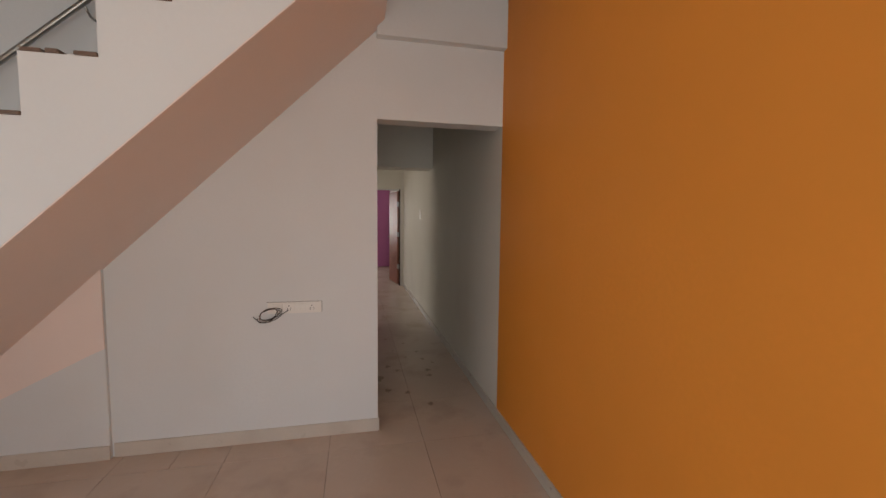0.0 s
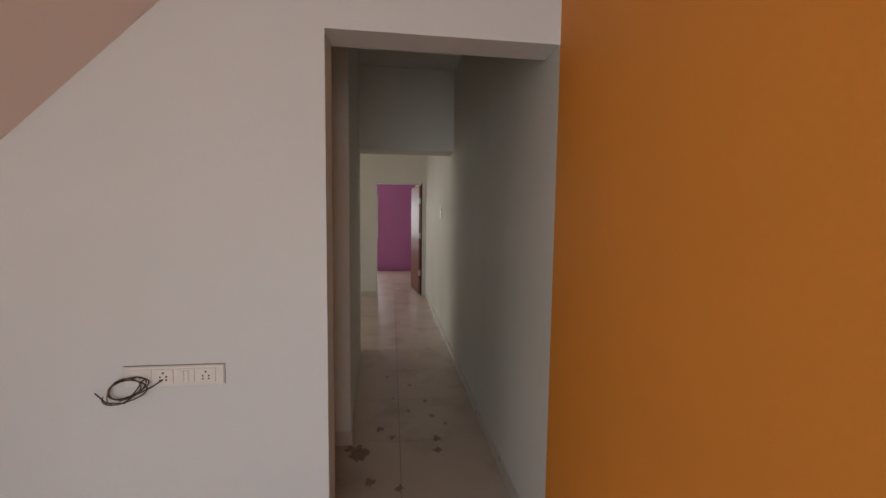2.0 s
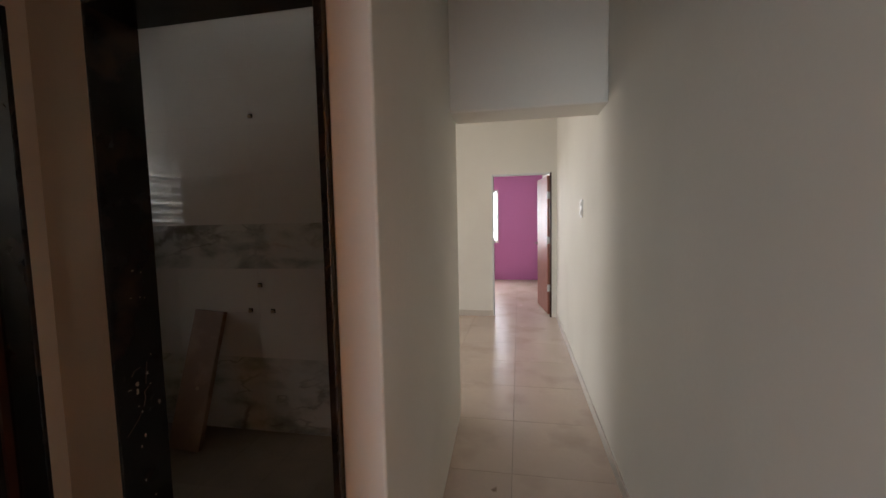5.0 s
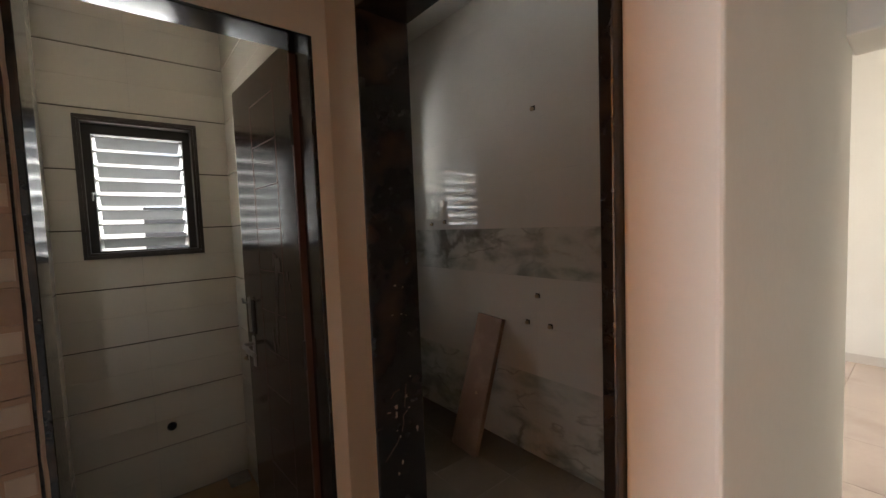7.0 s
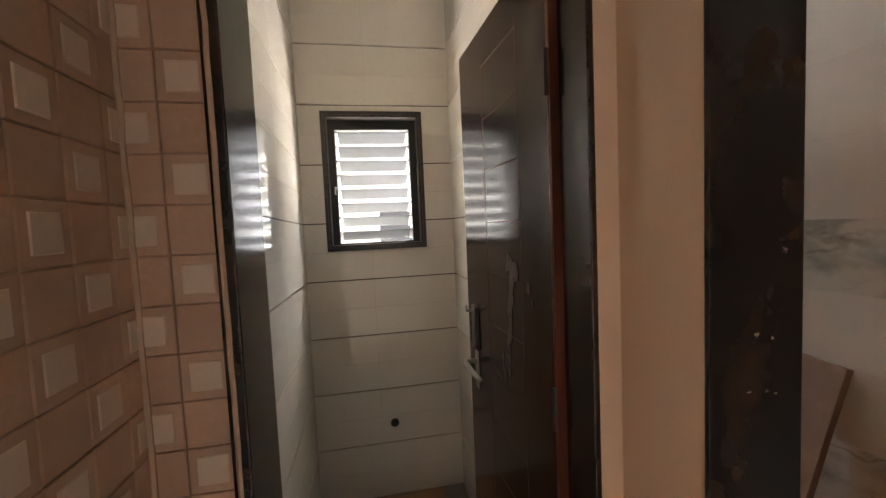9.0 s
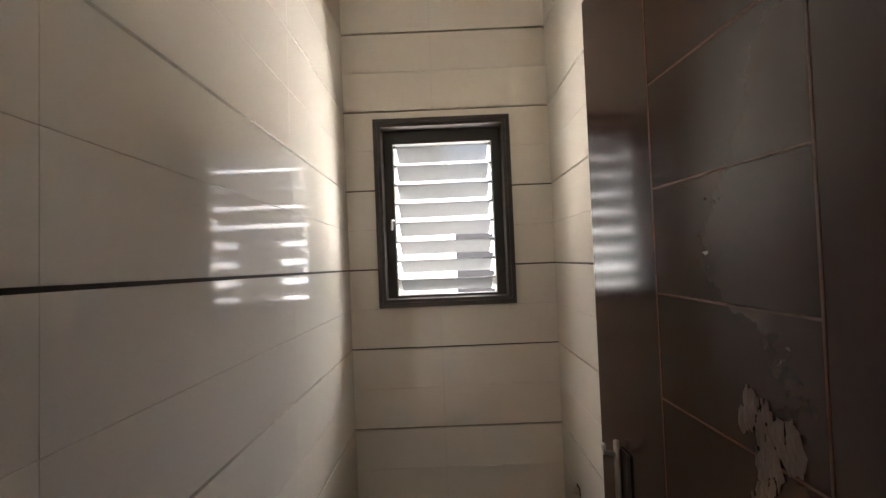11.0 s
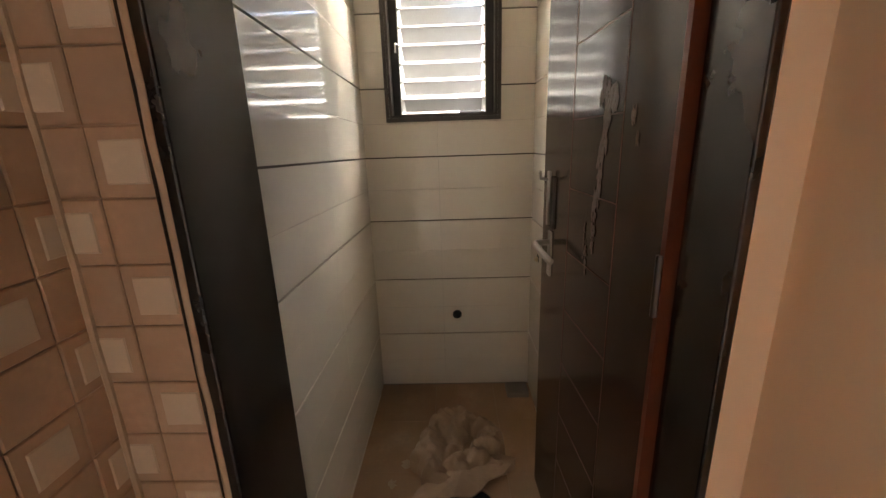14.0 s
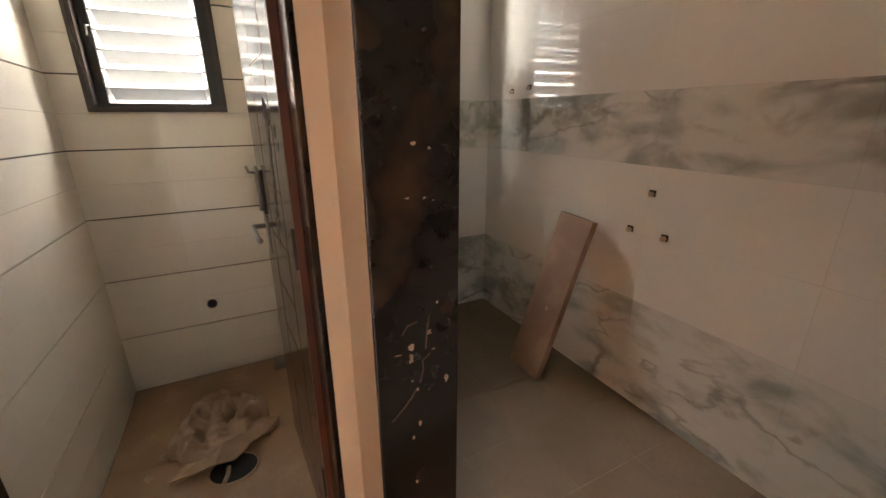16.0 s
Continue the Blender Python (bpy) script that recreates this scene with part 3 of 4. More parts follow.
# ---- louvre windows ----
def louvre_window(name, x, yc, label):
    w = tagged(new(name), label, "window", kind="structure")
    w.location = (x, yc, 0)
    y0, y1, z0, z1 = -0.259, 0.259, 1.364, 2.08
    trim = [("trim", (0, 0.018, y0, y1, z1 - 0.018, z1)), ("trim", (0, 0.018, y0, y1, z0, z0 + 0.018)), ("trim", (0, 0.018, y0, y0 + 0.016, z0 + 0.018, z1 - 0.018)), ("trim", (0, 0.018, y1 - 0.016, y1, z0 + 0.018, z1 - 0.018))]
    for nm, b in trim:
        boxes(nm, WINBROWN, [b], w, bevel=0.002)
    a0, a1, c0, c1 = y0 + 0.016, y1 - 0.016, z0 + 0.018, z1 - 0.018
    for b in ((-0.11, 0.012, a0, a0 + 0.012, c0, c1), (-0.11, 0.012, a1 - 0.012, a1, c0, c1), (-0.11, 0.012, a0 + 0.012, a1 - 0.012, c0, c0 + 0.012), (-0.11, 0.012, a0 + 0.012, a1 - 0.012, c1 - 0.012, c1)):
        boxes("reveal", WINBROWN, [b], w)
    fr = boxes("window_frame", WINBLACK, [(-0.10, -0.05, a0 + 0.012, -0.196, c0 + 0.012, c1 - 0.012), (-0.10, -0.05, 0.196, a1 - 0.012, c0 + 0.012, c1 - 0.012),
                                          (-0.10, -0.05, -0.196, 0.196, c0 + 0.012, 1.402), (-0.10, -0.05, -0.196, 0.196, 2.0, c1 - 0.012)], w)
    for s in (-1, 1):
        boxes("channel", ALU, [(-0.092, -0.058, min(s * 0.196, s * 0.191), max(s * 0.196, s * 0.191), 1.402, 2.0)], w)
    for k in range(8):
        z = 1.44 + 0.0745 * k
        bm = bmesh.new()
        box(bm, -0.0025, 0.0025, -0.19, 0.19, -0.043, 0.043)
        bevelled(bm, 0.001, 1)
        s = part("louvre_slat", bm, FROST, w, "frosted patterned glass slat")
        s.matrix_basis = pose(-0.075, 0, z, 0, 56, 0)
        s.visible_shadow = False
        for e in (-1, 1):
            bm = bmesh.new()
            box(bm, -0.007, 0.007, -0.006, 0.006, -0.042, 0.042)
            c = part("slat_clip", bm, ALU, s)
            c.location = (0, e * 0.185, 0)
    bm = bmesh.new()
    tube(bm, [(-0.05, -0.2, 1.70), (-0.03, -0.205, 1.70), (-0.02, -0.205, 1.66)], 0.004, 6)
    part("louvre_lever", bm, ALU, w)
    return w


louvre_window("window_1", -3.373, 0.56, "black framed glass louvre window in the toilet, slats half open")
louvre_window("window_2", -3.368, 1.725, "black framed glass louvre window in the bathroom, slats half open")


def bedroom_window():
    w = tagged(new("window_3"), "white framed bedroom window bright with daylight", "window", kind="structure")
    for b in ((-2.165, -0.985, 9.36, 9.42, 0.86, 0.90), (-2.165, -0.985, 9.36, 9.42, 2.04, 2.08), (-2.165, -2.125, 9.36, 9.42, 0.90, 2.04), (-1.02, -0.985, 9.36, 9.42, 0.90, 2.04), (-1.595, -1.555, 9.36, 9.42, 0.90, 2.04)):
        boxes("window_frame", ALU, [b], w)
    for x0, x1 in ((-2.125, -1.595), (-1.555, -1.02)):
        p = boxes("pane", PANE, [(x0, x1, 9.388, 9.392, 0.90, 2.04)], w)
        p.visible_shadow = False


bedroom_window()


# ---- neighbouring house seen through the louvres ----
def neighbour():
    n = thing("neighbour_house", (-8.5, 1.0, -0.2), "pale plastered neighbouring house with white bands", "house")
    boxes("wall", CEMENT, [(-2.0, 0.0, -8, 8, 0, 3.2)], n)
    boxes("roof", FACADEWHITE, [(-2.2, 0.2, -8.2, 8.2, 3.2, 3.4)], n)
    for y in (-4.2, -2.4, -0.95, 0.6, 2.6, 4.4):
        boxes("pilaster", FACADEWHITE, [(0.0, 0.06, y, y + 0.55, 0, 3.2)], n)
    for y in (-3.4, -0.3, 1.5, 3.5):
        win = boxes("window", FACADEWHITE, [(0.0, 0.03, y - 0.05, y + 0.85, 1.0, 2.2)], n)
        boxes("pane", DARKHOLE, [(0.03, 0.04, y + 0.03, y + 0.77, 1.08, 2.12)], win)


neighbour()


# ---- small things ----
def socket_board():
    s = thing("socket_board", (-1.382, 0.0, 0.872), "flush white switchboard with two sockets and switches", "switchboard")
    boxes("plate", PLASTIC, [(-0.163, 0.163, -0.006, 0.0, -0.036, 0.036)], s, bevel=0.002)
    for i, x in enumerate((-0.105, -0.035, 0.035, 0.105)):
        m = boxes("module", PLASTIC, [(x - 0.032, x + 0.032, -0.010, -0.005, -0.024, 0.026)], s, bevel=0.0015)
        if i in (1, 3):
            for dx, dz, r in ((0, 0.013, 0.0035), (-0.010, -0.001, 0.003), (0.010, -0.001, 0.003), (-0.010, -0.012, 0.003), (0.010, -0.012, 0.003)):
                bm = bmesh.new()
                tube(bm, [(x + dx, -0.0098, dz), (x + dx, -0.0108, dz)], r, 8)
                part("pin_hole", bm, DARKHOLE, m)
        elif i == 2:
            for dx in (-0.016, 0.0):
                boxes("rocker", PLASTIC, [(x + dx + 0.001, x + dx + 0.014, -0.0135, -0.0095, -0.018, 0.020)], m, bevel=0.001)
    boxes("conduit_line", GROUT, [(-0.168, 0.168, -0.0015, 0, 0.037, 0.0395)], s)
    boxes("conduit_line", GROUT, [(0.165, 0.1675, -0.0015, 0, -0.034, 0.037)], s)
    w = thing("cable_coil", (-1.532, 0.0, 0.836), "dark cable looped in a coil from the switchboard", "cable")
    for lap, (rx, rz, dx, dz, start, turn) in enumerate(((0.060, 0.036, 0.0, 0.0, 0.2, 1.0), (0.066, 0.032, 0.004, 0.004, 1.1, 0.97), (0.054, 0.042, -0.006, -0.004, 2.0, 1.0), (0.070, 0.038, 0.002, -0.006, 3.0, 0.86))):
        bm = bmesh.new()
        pts = []
        for k in range(31):
            a = start + 6.283 * k / 30 * turn
            wob = 1 + 0.05 * math.sin(3 * a + lap)
            pts.append((dx + rx * wob * math.cos(a), -0.010 - 0.007 * lap - 0.004 * math.sin(2 * a), dz + rz * wob * math.sin(a) + 0.018 * math.cos(a)))
        tube(bm, pts, 0.0021, 6)
        part("strand", bm, BLACKPLASTIC if lap % 2 else CABLEBROWN, w, smooth=True)
    for pts in (((0.055, -0.004, 0.030), (0.050, -0.02, 0.022), (0.035, -0.026, -0.004), (0.0, -0.028, -0.046), (-0.06, -0.025, -0.044), (-0.098, -0.02, -0.010)),
                ((0.115, -0.012, 0.026), (0.085, -0.016, 0.006), (0.05, -0.02, -0.012), (-0.02, -0.022, -0.04))):
        bm = bmesh.new()
        tube(bm, pts, 0.0024, 6)
        part("tail", bm, BLACKPLASTIC, w, smooth=True)


socket_board()


def wall_switch():
    s = thing("wall_switch", (0.0, 3.54, 1.505), "white switch plate with a small pull knob", "switch")
    boxes("plate", PLASTIC, [(-0.012, 0.0, -0.045, 0.045, -0.075, 0.075)], s, bevel=0.004)
    boxes("rocker", PLASTIC, [(-0.020, -0.011, -0.03, 0.03, 0.02, 0.055)], s, bevel=0.003)
    boxes("rocker", PLASTIC, [(-0.020, -0.011, -0.03, 0.03, -0.055, -0.01)], s, bevel=0.003)


wall_switch()


def pipe_plug(x, y, z, nx, ny, label, r=0.013):
    p = thing("pipe_plug", (x, y, z), label, "pipe fitting", "capped water points")
    # flat dark plate, its colour stands for shade in the tile cut
    boxes("cut_out", DARKHOLE, [(-r * 1.15, r * 1.15, ny * 0.0015, 0.0, -r * 0.95, r * 1.1)], p, "dark plate shading the square tile cut")
    bm = bmesh.new()
    tube(bm, [(-r * 0.15, 0, -r * 0.2), (-r * 0.15 + nx * 0.012, ny * 0.012, -r * 0.2)], r * 0.85, 12)
    part("socket", bm, BRASS, p)
    bm = bmesh.new()
    tube(bm, [(-r * 0.15, ny * 0.010, -r * 0.2), (-r * 0.15, ny * 0.018, -r * 0.2)], r * 0.5, 6)
    part("plug", bm, BRASS, p)


for x, z in ((-2.157, 1.042), (-2.234, 0.877), (-2.073, 0.876), (-2.161, 2.104), (-2.976, 1.49), (-3.13, 1.477)):
    pipe_plug(x, 2.295, z, 0, -1, "capped brass water point in the bathroom wall tiles")
pipe_plug(-3.2, 0.97, 0.752, 0, -1, "capped steel tap point in the toilet wall", 0.014)


def drain_hole():
    d = thing("wall_pipe_hole", (-3.375, 0.60, 0.41), "round dark cistern pipe hole in the tiles", "pipe hole")
    # dark disc on the tile, the pipe hole's shade as its colour
    bm = bmesh.new()
    tube(bm, [(0.0, 0, 0), (0.003, 0, 0)], 0.019, 18)
    part("hole", bm, DARKHOLE, d)
    bm = bmesh.new()
    ring = [(0.003, 0.021 * math.cos(k * 6.283 / 20), 0.021 * math.sin(k * 6.283 / 20)) for k in range(20)]
    tube(bm, ring, 0.003, 6, closed=True)
    part("rim", bm, WINBROWN, d)


drain_hole()


def plank():
    p = thing("plank", (-2.535, 2.02, BATHZ), "dusty brown wooden board leaning on the bathroom wall", "board")
    bm = bmesh.new()
    box(bm, -0.105, 0.105, -0.018, 0.018, 0.0, 0.84)
    bmesh.ops.subdivide_edges(bm, edges=bm.edges[:], cuts=2, use_grid_fill=True)
    for v in bm.verts:
        v.co += Vector((noise.noise(v.co * 7) * 0.005, noise.noise(v.co * 9 + Vector((3, 1, 2))) * 0.003, 0))
    bevelled(bm, 0.002, 1)
    ob = part("board", bm, PLANK, p)
    ob.matrix_basis = pose(0, 0.0, 0.004, -15.5, 3.6, 0)
    bm = bmesh.new()
    tube(bm, [(0.02, -0.0175, 0.36), (0.02, -0.0205, 0.36)], 0.011, 10)
    part("plaster_spot", bm, PLASTER, ob)


plank()


def squat_pan():
    p = thing("squat_pan", (-2.615, 0.63, 0), "dark mouth of a floor level squat pan", "squat toilet")
    bm = bmesh.new()
    ring = [(0.078 * math.cos(k * 6.283 / 28), 0.092 * math.sin(k * 6.283 / 28), 0.004) for k in range(28)]
    tube(bm, ring, 0.006, 6, closed=True)
    part("rim", bm, WCFLOOR, p, smooth=True)
    # flat disc, the bowl's inner shade is its near-black colour
    bm = bmesh.new()
    vs = [bm.verts.new((0.076 * math.cos(k * 6.283 / 28), 0.090 * math.sin(k * 6.283 / 28), 0.003)) for k in range(28)]
    bm.faces.new(vs)
    part("bowl", bm, DARKHOLE, p)
    bm = bmesh.new()
    tube(bm, [(0.062, -0.035, 0.006), (0.03, -0.022, 0.007), (-0.01, -0.018, 0.008)], 0.009, 8)
    part("footrest_edge", bm, PLASTER, p)
    c = thing("torn_sack", (-2.88, 0.60, 0), "crumpled dusty plaster sack dumped over the squat pan", "sack")
    # folded lengths of cloth, each a thick soft roll
    rolls = [[(-0.02, -0.12, 0.060), (0.06, -0.13, 0.068), (0.13, -0.115, 0.062), (0.17, -0.07, 0.045), (0.165, -0.02, 0.035)],
             [(0.11, -0.03, 0.05), (0.10, 0.03, 0.058), (0.06, 0.09, 0.06), (0.0, 0.125, 0.06), (-0.07, 0.12, 0.056), (-0.12, 0.08, 0.05)],
             [(-0.19, -0.01, 0.05), (-0.17, -0.06, 0.055), (-0.10, -0.10, 0.055), (-0.03, -0.11, 0.05)],
             [(-0.16, 0.02, 0.05), (-0.09, -0.01, 0.05), (-0.03, -0.03, 0.045), (0.05, -0.04, 0.05)],
             [(0.09, 0.09, 0.04), (0.10, 0.14, 0.032), (0.07, 0.19, 0.02)]]
    samples = []
    for line in rolls:
        for a, b in zip(line, line[1:]):
            for k in range(6):
                samples.append([p0 + (p1 - p0) * k / 6 for p0, p1 in zip(a, b)])
    bm = bmesh.new()
    nu, nv = 76, 66
    grid = {}
    for i in range(nu):
        for j in range(nv):
            x, y = -0.27 + 0.50 * i / (nu - 1), -0.22 + 0.46 * j / (nv - 1)
            q = Vector((x * 9, y * 9, 0.3))
            wx = x + 0.030 * noise.noise(q) + 0.014 * noise.noise(q * 3)
            wy = y + 0.030 * noise.noise(q + Vector((4, 4, 0))) + 0.014 * noise.noise(q * 3 + Vector((4, 4, 0)))
            best = 0.0
            for sx, sy, sr in samples:
                dd = sr * sr - (wx - sx) ** 2 - (wy - sy) ** 2
                if dd > 0:
                    best = max(best, math.sqrt(dd))
            if best <= 0.006:
                continue
            crease = 0.030 * abs(noise.noise(q * 1.9 + Vector((0, 0, 2)))) + 0.022 * abs(noise.noise(q * 4.3)) + 0.010 * abs(noise.noise(q * 9.0))
            grid[i, j] = bm.verts.new((x, y, max(0.001, best * 1.75 - crease * min(1.0, best / 0.02))))
    for i in range(nu - 1):
        for j in range(nv - 1):
            k = [(i, j), (i + 1, j), (i + 1, j + 1), (i, j + 1)]
            if all(a in grid for a in k):
                bm.faces.new([grid[a] for a in k])
    skirt = bmesh.ops.extrude_edge_only(bm, edges=[e for e in bm.edges if e.is_boundary])
    for v in [g for g in skirt["geom"] if isinstance(g, bmesh.types.BMVert)]:
        v.co.z = 0.0
    part("cloth", bm, SACK, c, smooth=True)
    # stiff torn flap lying in front of the pan
    bm = bmesh.new()
    outline = [(0.265, -0.185), (0.262, -0.10), (0.272, -0.03), (0.262, 0.035), (0.225, 0.075), (0.185, 0.10), (0.15, 0.16), (0.065, 0.225), (0.05, 0.15), (0.08, 0.05), (0.12, -0.04), (0.17, -0.11), (0.225, -0.165)]
    def flap_height(x, y):
        return 0.020 + 0.030 * max(0.0, 1 - abs(y + 0.02) / 0.2) + 0.006 * math.sin(x * 60 + y * 40)
    lo = [bm.verts.new((x, y, flap_height(x, y))) for x, y in outline]
    hi = [bm.verts.new((x, y, flap_height(x, y) + 0.006)) for x, y in outline]
    cl, ch = bm.verts.new((0.17, 0.0, 0.052)), bm.verts.new((0.17, 0.0, 0.060))
    n = len(outline)
    for k in range(n):
        bm.faces.new((lo[k], lo[(k + 1) % n], cl))
        bm.faces.new((hi[(k + 1) % n], hi[k], ch))
        bm.faces.new((lo[k], hi[k], hi[(k + 1) % n], lo[(k + 1) % n]))
    part("torn_flap", bm, SACK, c)
    for x, y, r in ((-2.42, 0.58, 0.06), (-2.40, 0.46, 0.05), (-2.72, 0.33, 0.025), (-2.82, 0.38, 0.035), (-2.3, 0.66, 0.03)):
        s = thing("plaster_splash", (x, y, 0.0), "dried white plaster splash on the toilet floor", "plaster splash", "plaster splashes")
        bm = bmesh.new()
        n = 16
        vs = [bm.verts.new((r * random.uniform(0.35, 1.2) * math.cos(k * 6.283 / n), 0.8 * r * random.uniform(0.35, 1.2) * math.sin(k * 6.283 / n), 0.001)) for k in range(n)]
        top = bm.verts.new((0, 0, 0.003))
        for k in range(n):
            bm.faces.new((vs[k], vs[(k + 1) % n], top))
        part("splash", bm, PLASTER, s)


squat_pan()


def brick_piece():
    b = thing("floor_trap", (-3.29, 0.90, 0), "small grey floor trap block in the toilet corner", "floor trap")
    bm = bmesh.new()
    box(bm, -0.05, 0.05, -0.055, 0.055, 0, 0.03)
    bevelled(bm, 0.006, 2)
    part("block", bm, GROUT, b)


brick_piece()

for x, y, r in ((-0.66, 2.05, 0.03), (-0.47, 1.86, 0.03), (-0.58, 0.55, 0.04), (-0.25, 1.20, 0.03), (-0.50, 1.40, 0.025), (-0.74, 0.62, 0.05), (-0.70, 1.17, 0.05), (-0.62, 1.05, 0.04), (-0.36, 1.555, 0.035), (-0.33, 1.315, 0.035), (-0.33, 1.005, 0.05), (-0.34, 0.88, 0.045), (-0.43, 0.32, 0.045), (-0.82, 0.89, 0.10), (-0.88, 0.95, 0.06), (-0.61, 1.62, 0.025)):
    st = thing("mud_stain", (x, y, 0.0), "dried brown mud stain on the corridor floor tiles", "floor stain", "mud stains")
    rng = random.Random(int(x * 1000 + y * 77))
    bm = bmesh.new()
    n = 18
    rim = [bm.verts.new((r * rng.uniform(0.2, 0.75) * math.cos(k * 6.283 / n), r * rng.uniform(0.25, 1.1) * math.sin(k * 6.283 / n), 0.0003)) for k in range(n)]
    top = bm.verts.new((0, 0, 0.0010))
    for k in range(n):
        bm.faces.new((rim[k], rim[(k + 1) % n], top))
    part("stain", bm, STAIN, st)

# ---- tiles ----
X, Y, Z = (1, 0, 0), (0, 1, 0), (0, 0, 1)
NX, NY = (-1, 0, 0), (0, -1, 0)


def rows_of(a, b, step, first=None):
    cuts = [a]
    v = a + step if first is None else first
    while v < b - 1e-4:
        if v > a + 1e-4:
            cuts.append(v)
        v += step
    return list(zip(cuts, cuts[1:] + [b]))


# toilet walls: courses of 0.151 m, a dark groove at every second joint and a fine joint between
COURSE = 0.151


def courses(first, last):
    """Lower and upper edge of each course from joint to joint; even joints carry the groove."""
    return [(k * COURSE + (0.0003 if k % 2 else 0.003), (k + 1) * COURSE - (0.003 if k % 2 else 0.0003)) for k in range(first, last)]


for u0, u1 in rows_of(0.18, 0.985, 0.6, 0.53):
    for v0, v1 in courses(0, 18):
        for r in cut((u0, u1, v0, v1), (0.325, 0.795, 1.385, 2.055)):
            lay("tile", wall_wc_w, Y, Z, X, (-3.385, 0, 0), *r, 0.010, WCTILE, 0.0003, 0, 0.0004, tilt=0.02)
SLOPE = radians(1.45)      # courses of the two side walls climb a little towards the door
up_s, up_n = Vector((math.sin(SLOPE) * -1, 0, math.cos(SLOPE))), Vector((-math.sin(SLOPE) * 0.4, 0, 1)).normalized()
for u0, u1 in rows_of(0.0, 1.30, 0.6):
    for v0, v1 in courses(-1, 18):
        for side, corner, axis, up, face in ((wall_wc_s, (-3.375, 0.18, 0), Vector((math.cos(SLOPE), 0, math.sin(SLOPE))), up_s, Y), (wall_wc_n, (-3.375, 0.98, 0), Vector((1, 0, math.sin(SLOPE) * 0.4)).normalized(), up_n, NY)):
            if side is wall_wc_s:
                lay("tile", side, -axis, up, face, corner, -u1, -u0, v0, v1, 0.010, WCTILE, 0.0003, 0, 0.0004, tilt=0.02)
            else:
                lay("tile", side, axis, up, face, corner, u0, u1, v0, v1, 0.010, WCTILE, 0.0003, 0, 0.0004, tilt=0.02)

# bathroom walls: marble dado and band
LEVELS = [(0.0, 0.28, MARBLE), (0.28, 0.565, MARBLE), (0.565, 0.86, BATHTILE), (0.86, 1.15, BATHTILE), (1.15, 1.435, MARBLE), (1.435, 1.75, BATHTILE), (1.75, 2.05, BATHTILE), (2.05, 2.35, BATHTILE), (2.35, 2.7, BATHTILE)]
for v0, v1, m in LEVELS:
    for u0, u1 in rows_of(-3.37, -1.0, 0.6):
        lay("tile", wall_b_n, X, Z, NY, (0, 2.305, 0), u0, u1, v0, v1, 0.010, m, 0.0002, 0.0002, 0.0003, tilt=0.0)
    for u0, u1 in rows_of(1.13, 2.295, 0.6):
        for r in cut((u0, u1, v0, v1), (1.49, 1.96, 1.385, 2.055)):
            lay("tile", wall_b_w, Y, Z, X, (-3.38, 0, 0), *r, 0.010, m, 0.0002, 0.0002, 0.0003, tilt=0.0)

# brown relief tiles of the niche: plain cells and cells with a beige square, in a chequer
CELL = 0.0745


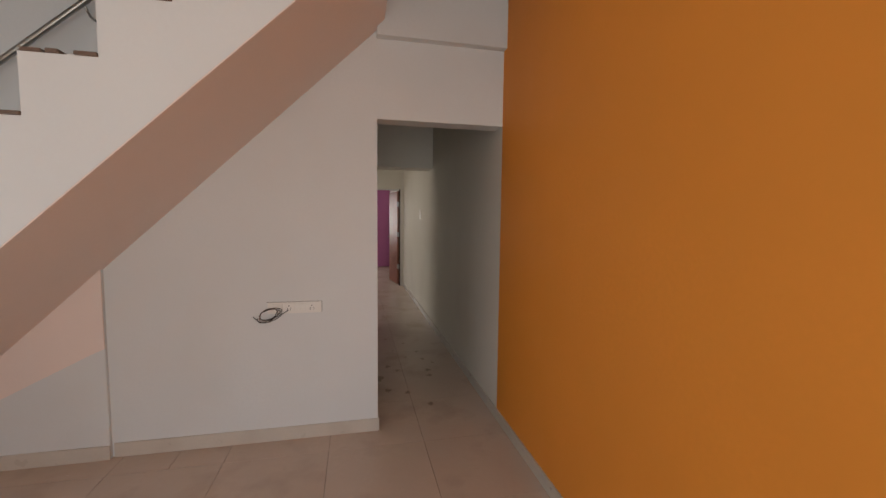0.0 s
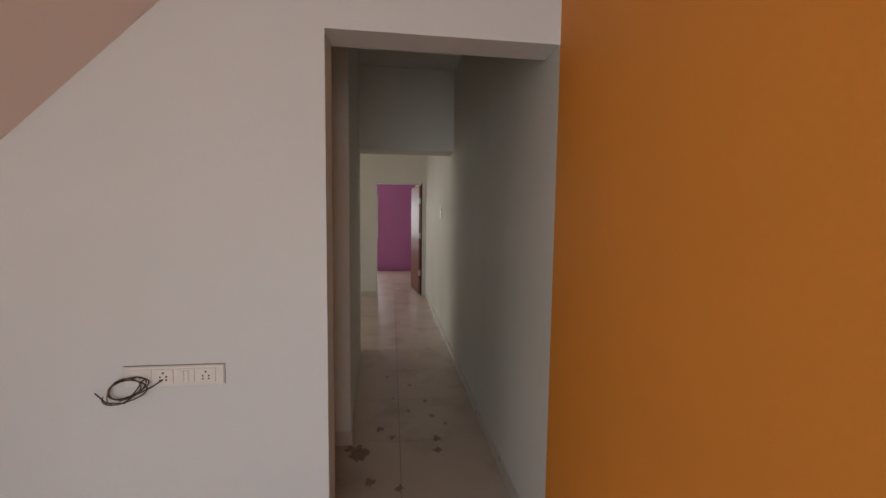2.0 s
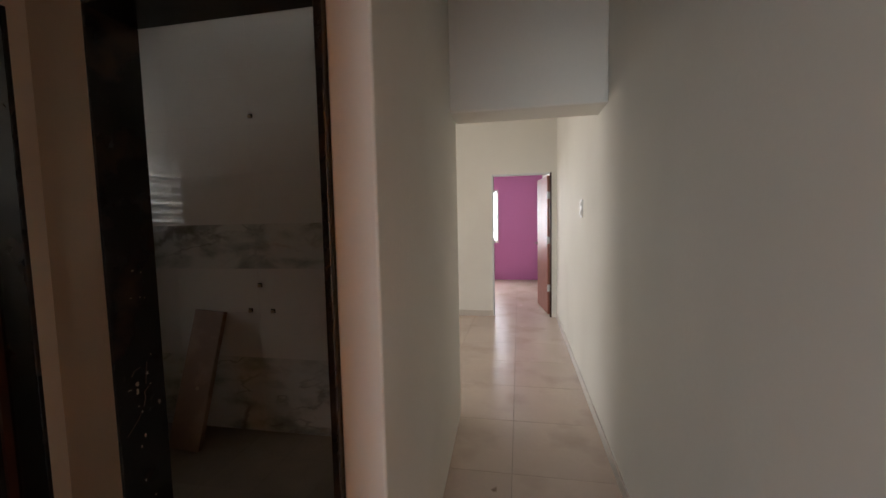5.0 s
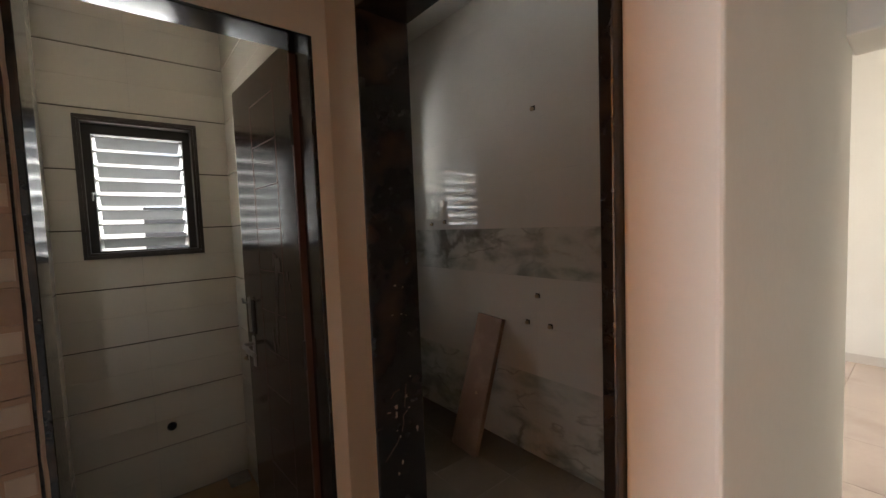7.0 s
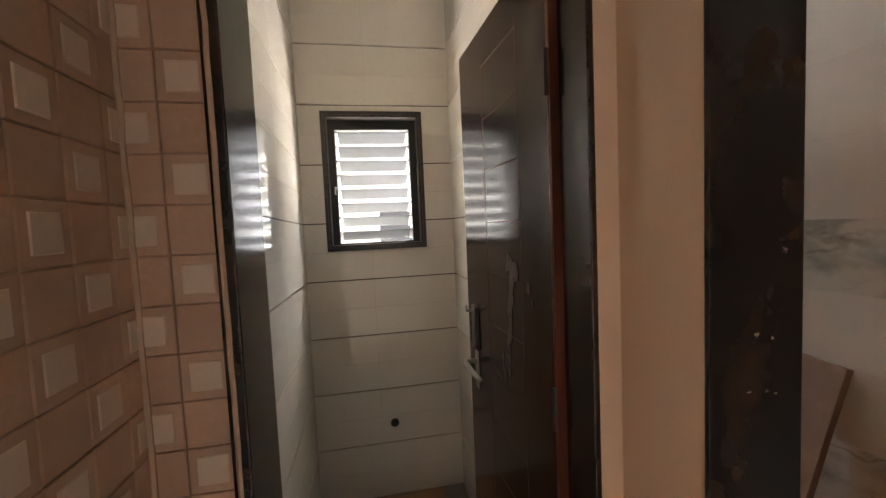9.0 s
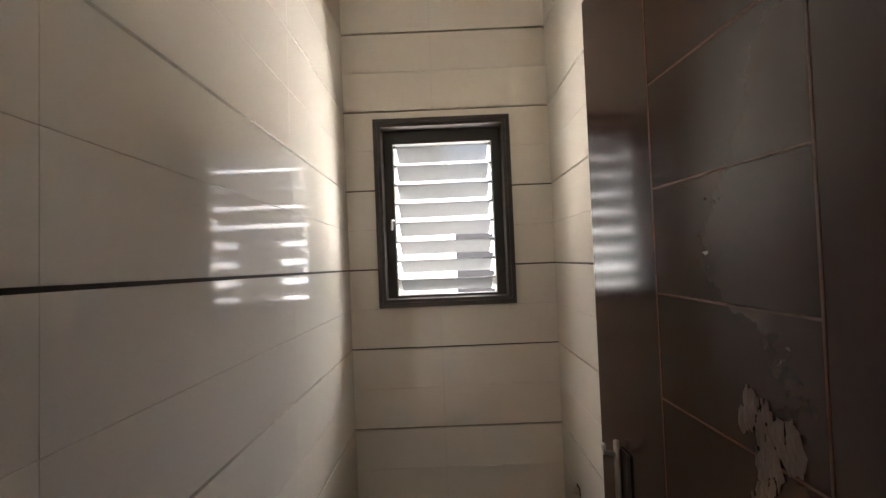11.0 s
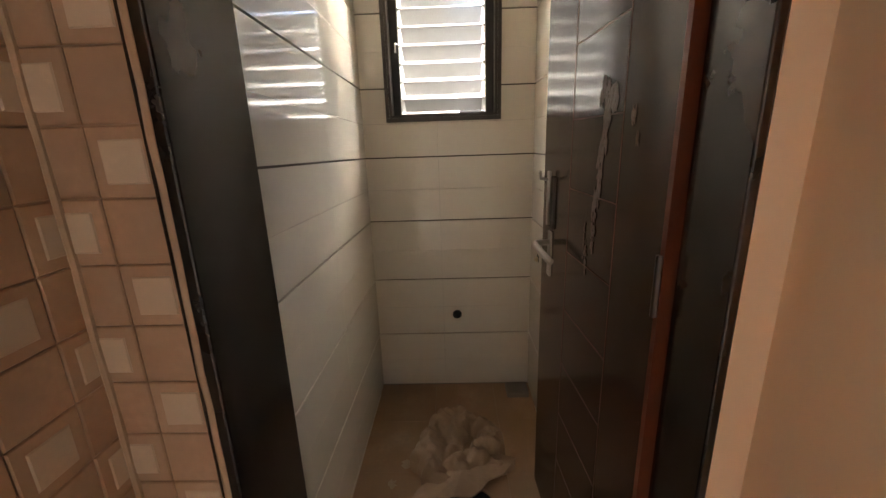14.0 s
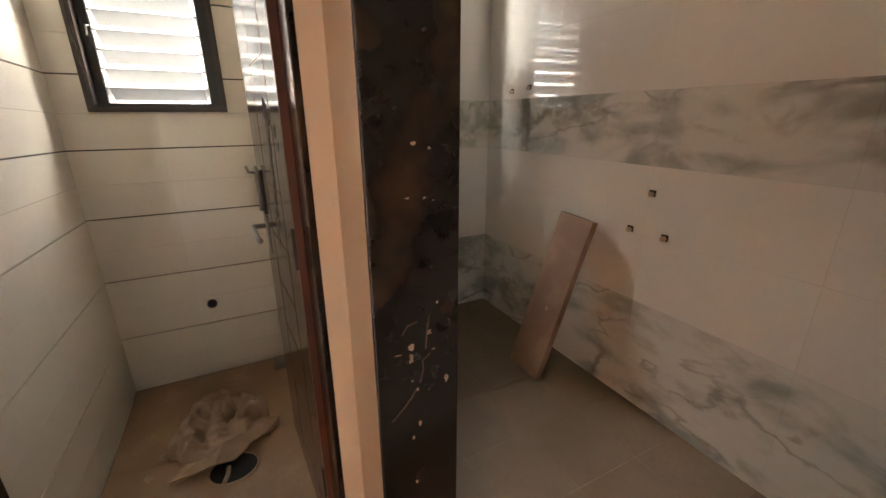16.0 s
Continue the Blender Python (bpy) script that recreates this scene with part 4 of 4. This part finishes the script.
def chequer(parent, u, n, origin, centre, pitch, lo, hi, shift):
    """Cells of the given pitch, one of them centred at `centre`, clipped between lo and hi."""
    for i in range(-20, 21):
        a, b = max(lo, centre + (i - 0.5) * pitch), min(hi, centre + (i + 0.5) * pitch)
        if b - a < 0.012:
            continue
        for j in range(28):
            z = 0.0377 + j * CELL
            lit = (i + j + shift) % 2 == 0
            lay("tile", parent, u, Z, n, origin, a, b, z, min(2.118, z + CELL), 0.005, BROWNTILE, 0.0014, 0.0014, 0.0016, tilt=0.0 if lit else 0.4)
            half = 0.0235
            c0, c1 = max(a + 0.002, centre + i * pitch - half), min(b - 0.002, centre + i * pitch + half)
            if lit and c1 - c0 > 0.01:
                lay("square", parent, u, Z, n, origin, c0, c1, z + CELL / 2 - half, z + CELL / 2 + half, 0.0066, BEIGETILE, 0, 0, 0.002)


# a lit square sits at 1.863 m on the strip's outer column; the wall follows half a step behind
chequer(wall_niche, NX, Y, (0, 0.163, 0), 1.506, 0.0755, 0.859, 1.885, 0)
chequer(wall_niche_strip, Y, X, (-1.891, 0, 0), 0.254, 0.0725, 0.165, 0.290, 0)

# pale mortar left at the tile corner and along the door edge
def mortar_line(x, y, sx, sy, seed):
    rng = random.Random(seed)
    bm = bmesh.new()
    pts = [(x + sx * rng.uniform(-0.3, 0.4), y + sy * rng.uniform(-0.3, 0.4), 0.03 + 0.045 * k) for k in range(46)]
    tube(bm, pts, 0.0045, 6)
    m = part("mortar_line", bm, BROWNGROUT, wall_niche_strip, "rough pale mortar line")
    return m


mortar_line(-1.884, 0.171, 0.004, 0.004, 1)
mortar_line(-1.883, 0.291, 0.003, 0.003, 2)

# floors
wet = [(-3.5, -2.06, 0.15, 0.985), (-3.5, -1.0, 1.14, 2.305)]
for x0, x1 in rows_of(-4.6, 0.0, 0.6, -4.17):
    for y0, y1 in rows_of(-5.0, 9.35, 0.6):
        pieces = [(x0, x1, y0, y1)]
        for w in wet:
            pieces = [q for p in pieces for q in cut(p, w)]
        for q in pieces:
            lay("tile", floor, X, Y, Z, (0, 0, -0.012), *q, 0.012, FLOOR, 0.002, 0.002, 0.001)
for x0, x1 in rows_of(-3.375, -2.06, 0.3):
    for y0, y1 in rows_of(0.18, 0.985, 0.3):
        lay("tile", floor, X, Y, Z, (0, 0, -0.012), x0, x1, y0, y1, 0.011, WCFLOOR, 0.0006, 0.0006, 0.0006)
for x0, x1 in rows_of(-3.37, -1.0, 0.3):
    for y0, y1 in rows_of(1.14, 2.295, 0.3):
        lay("tile", bath_base, X, Y, Z, (0, 0, BATHZ - 0.011), x0, x1, y0, y1, 0.011, BATHFLOOR, 0.0006, 0.0006, 0.0006)
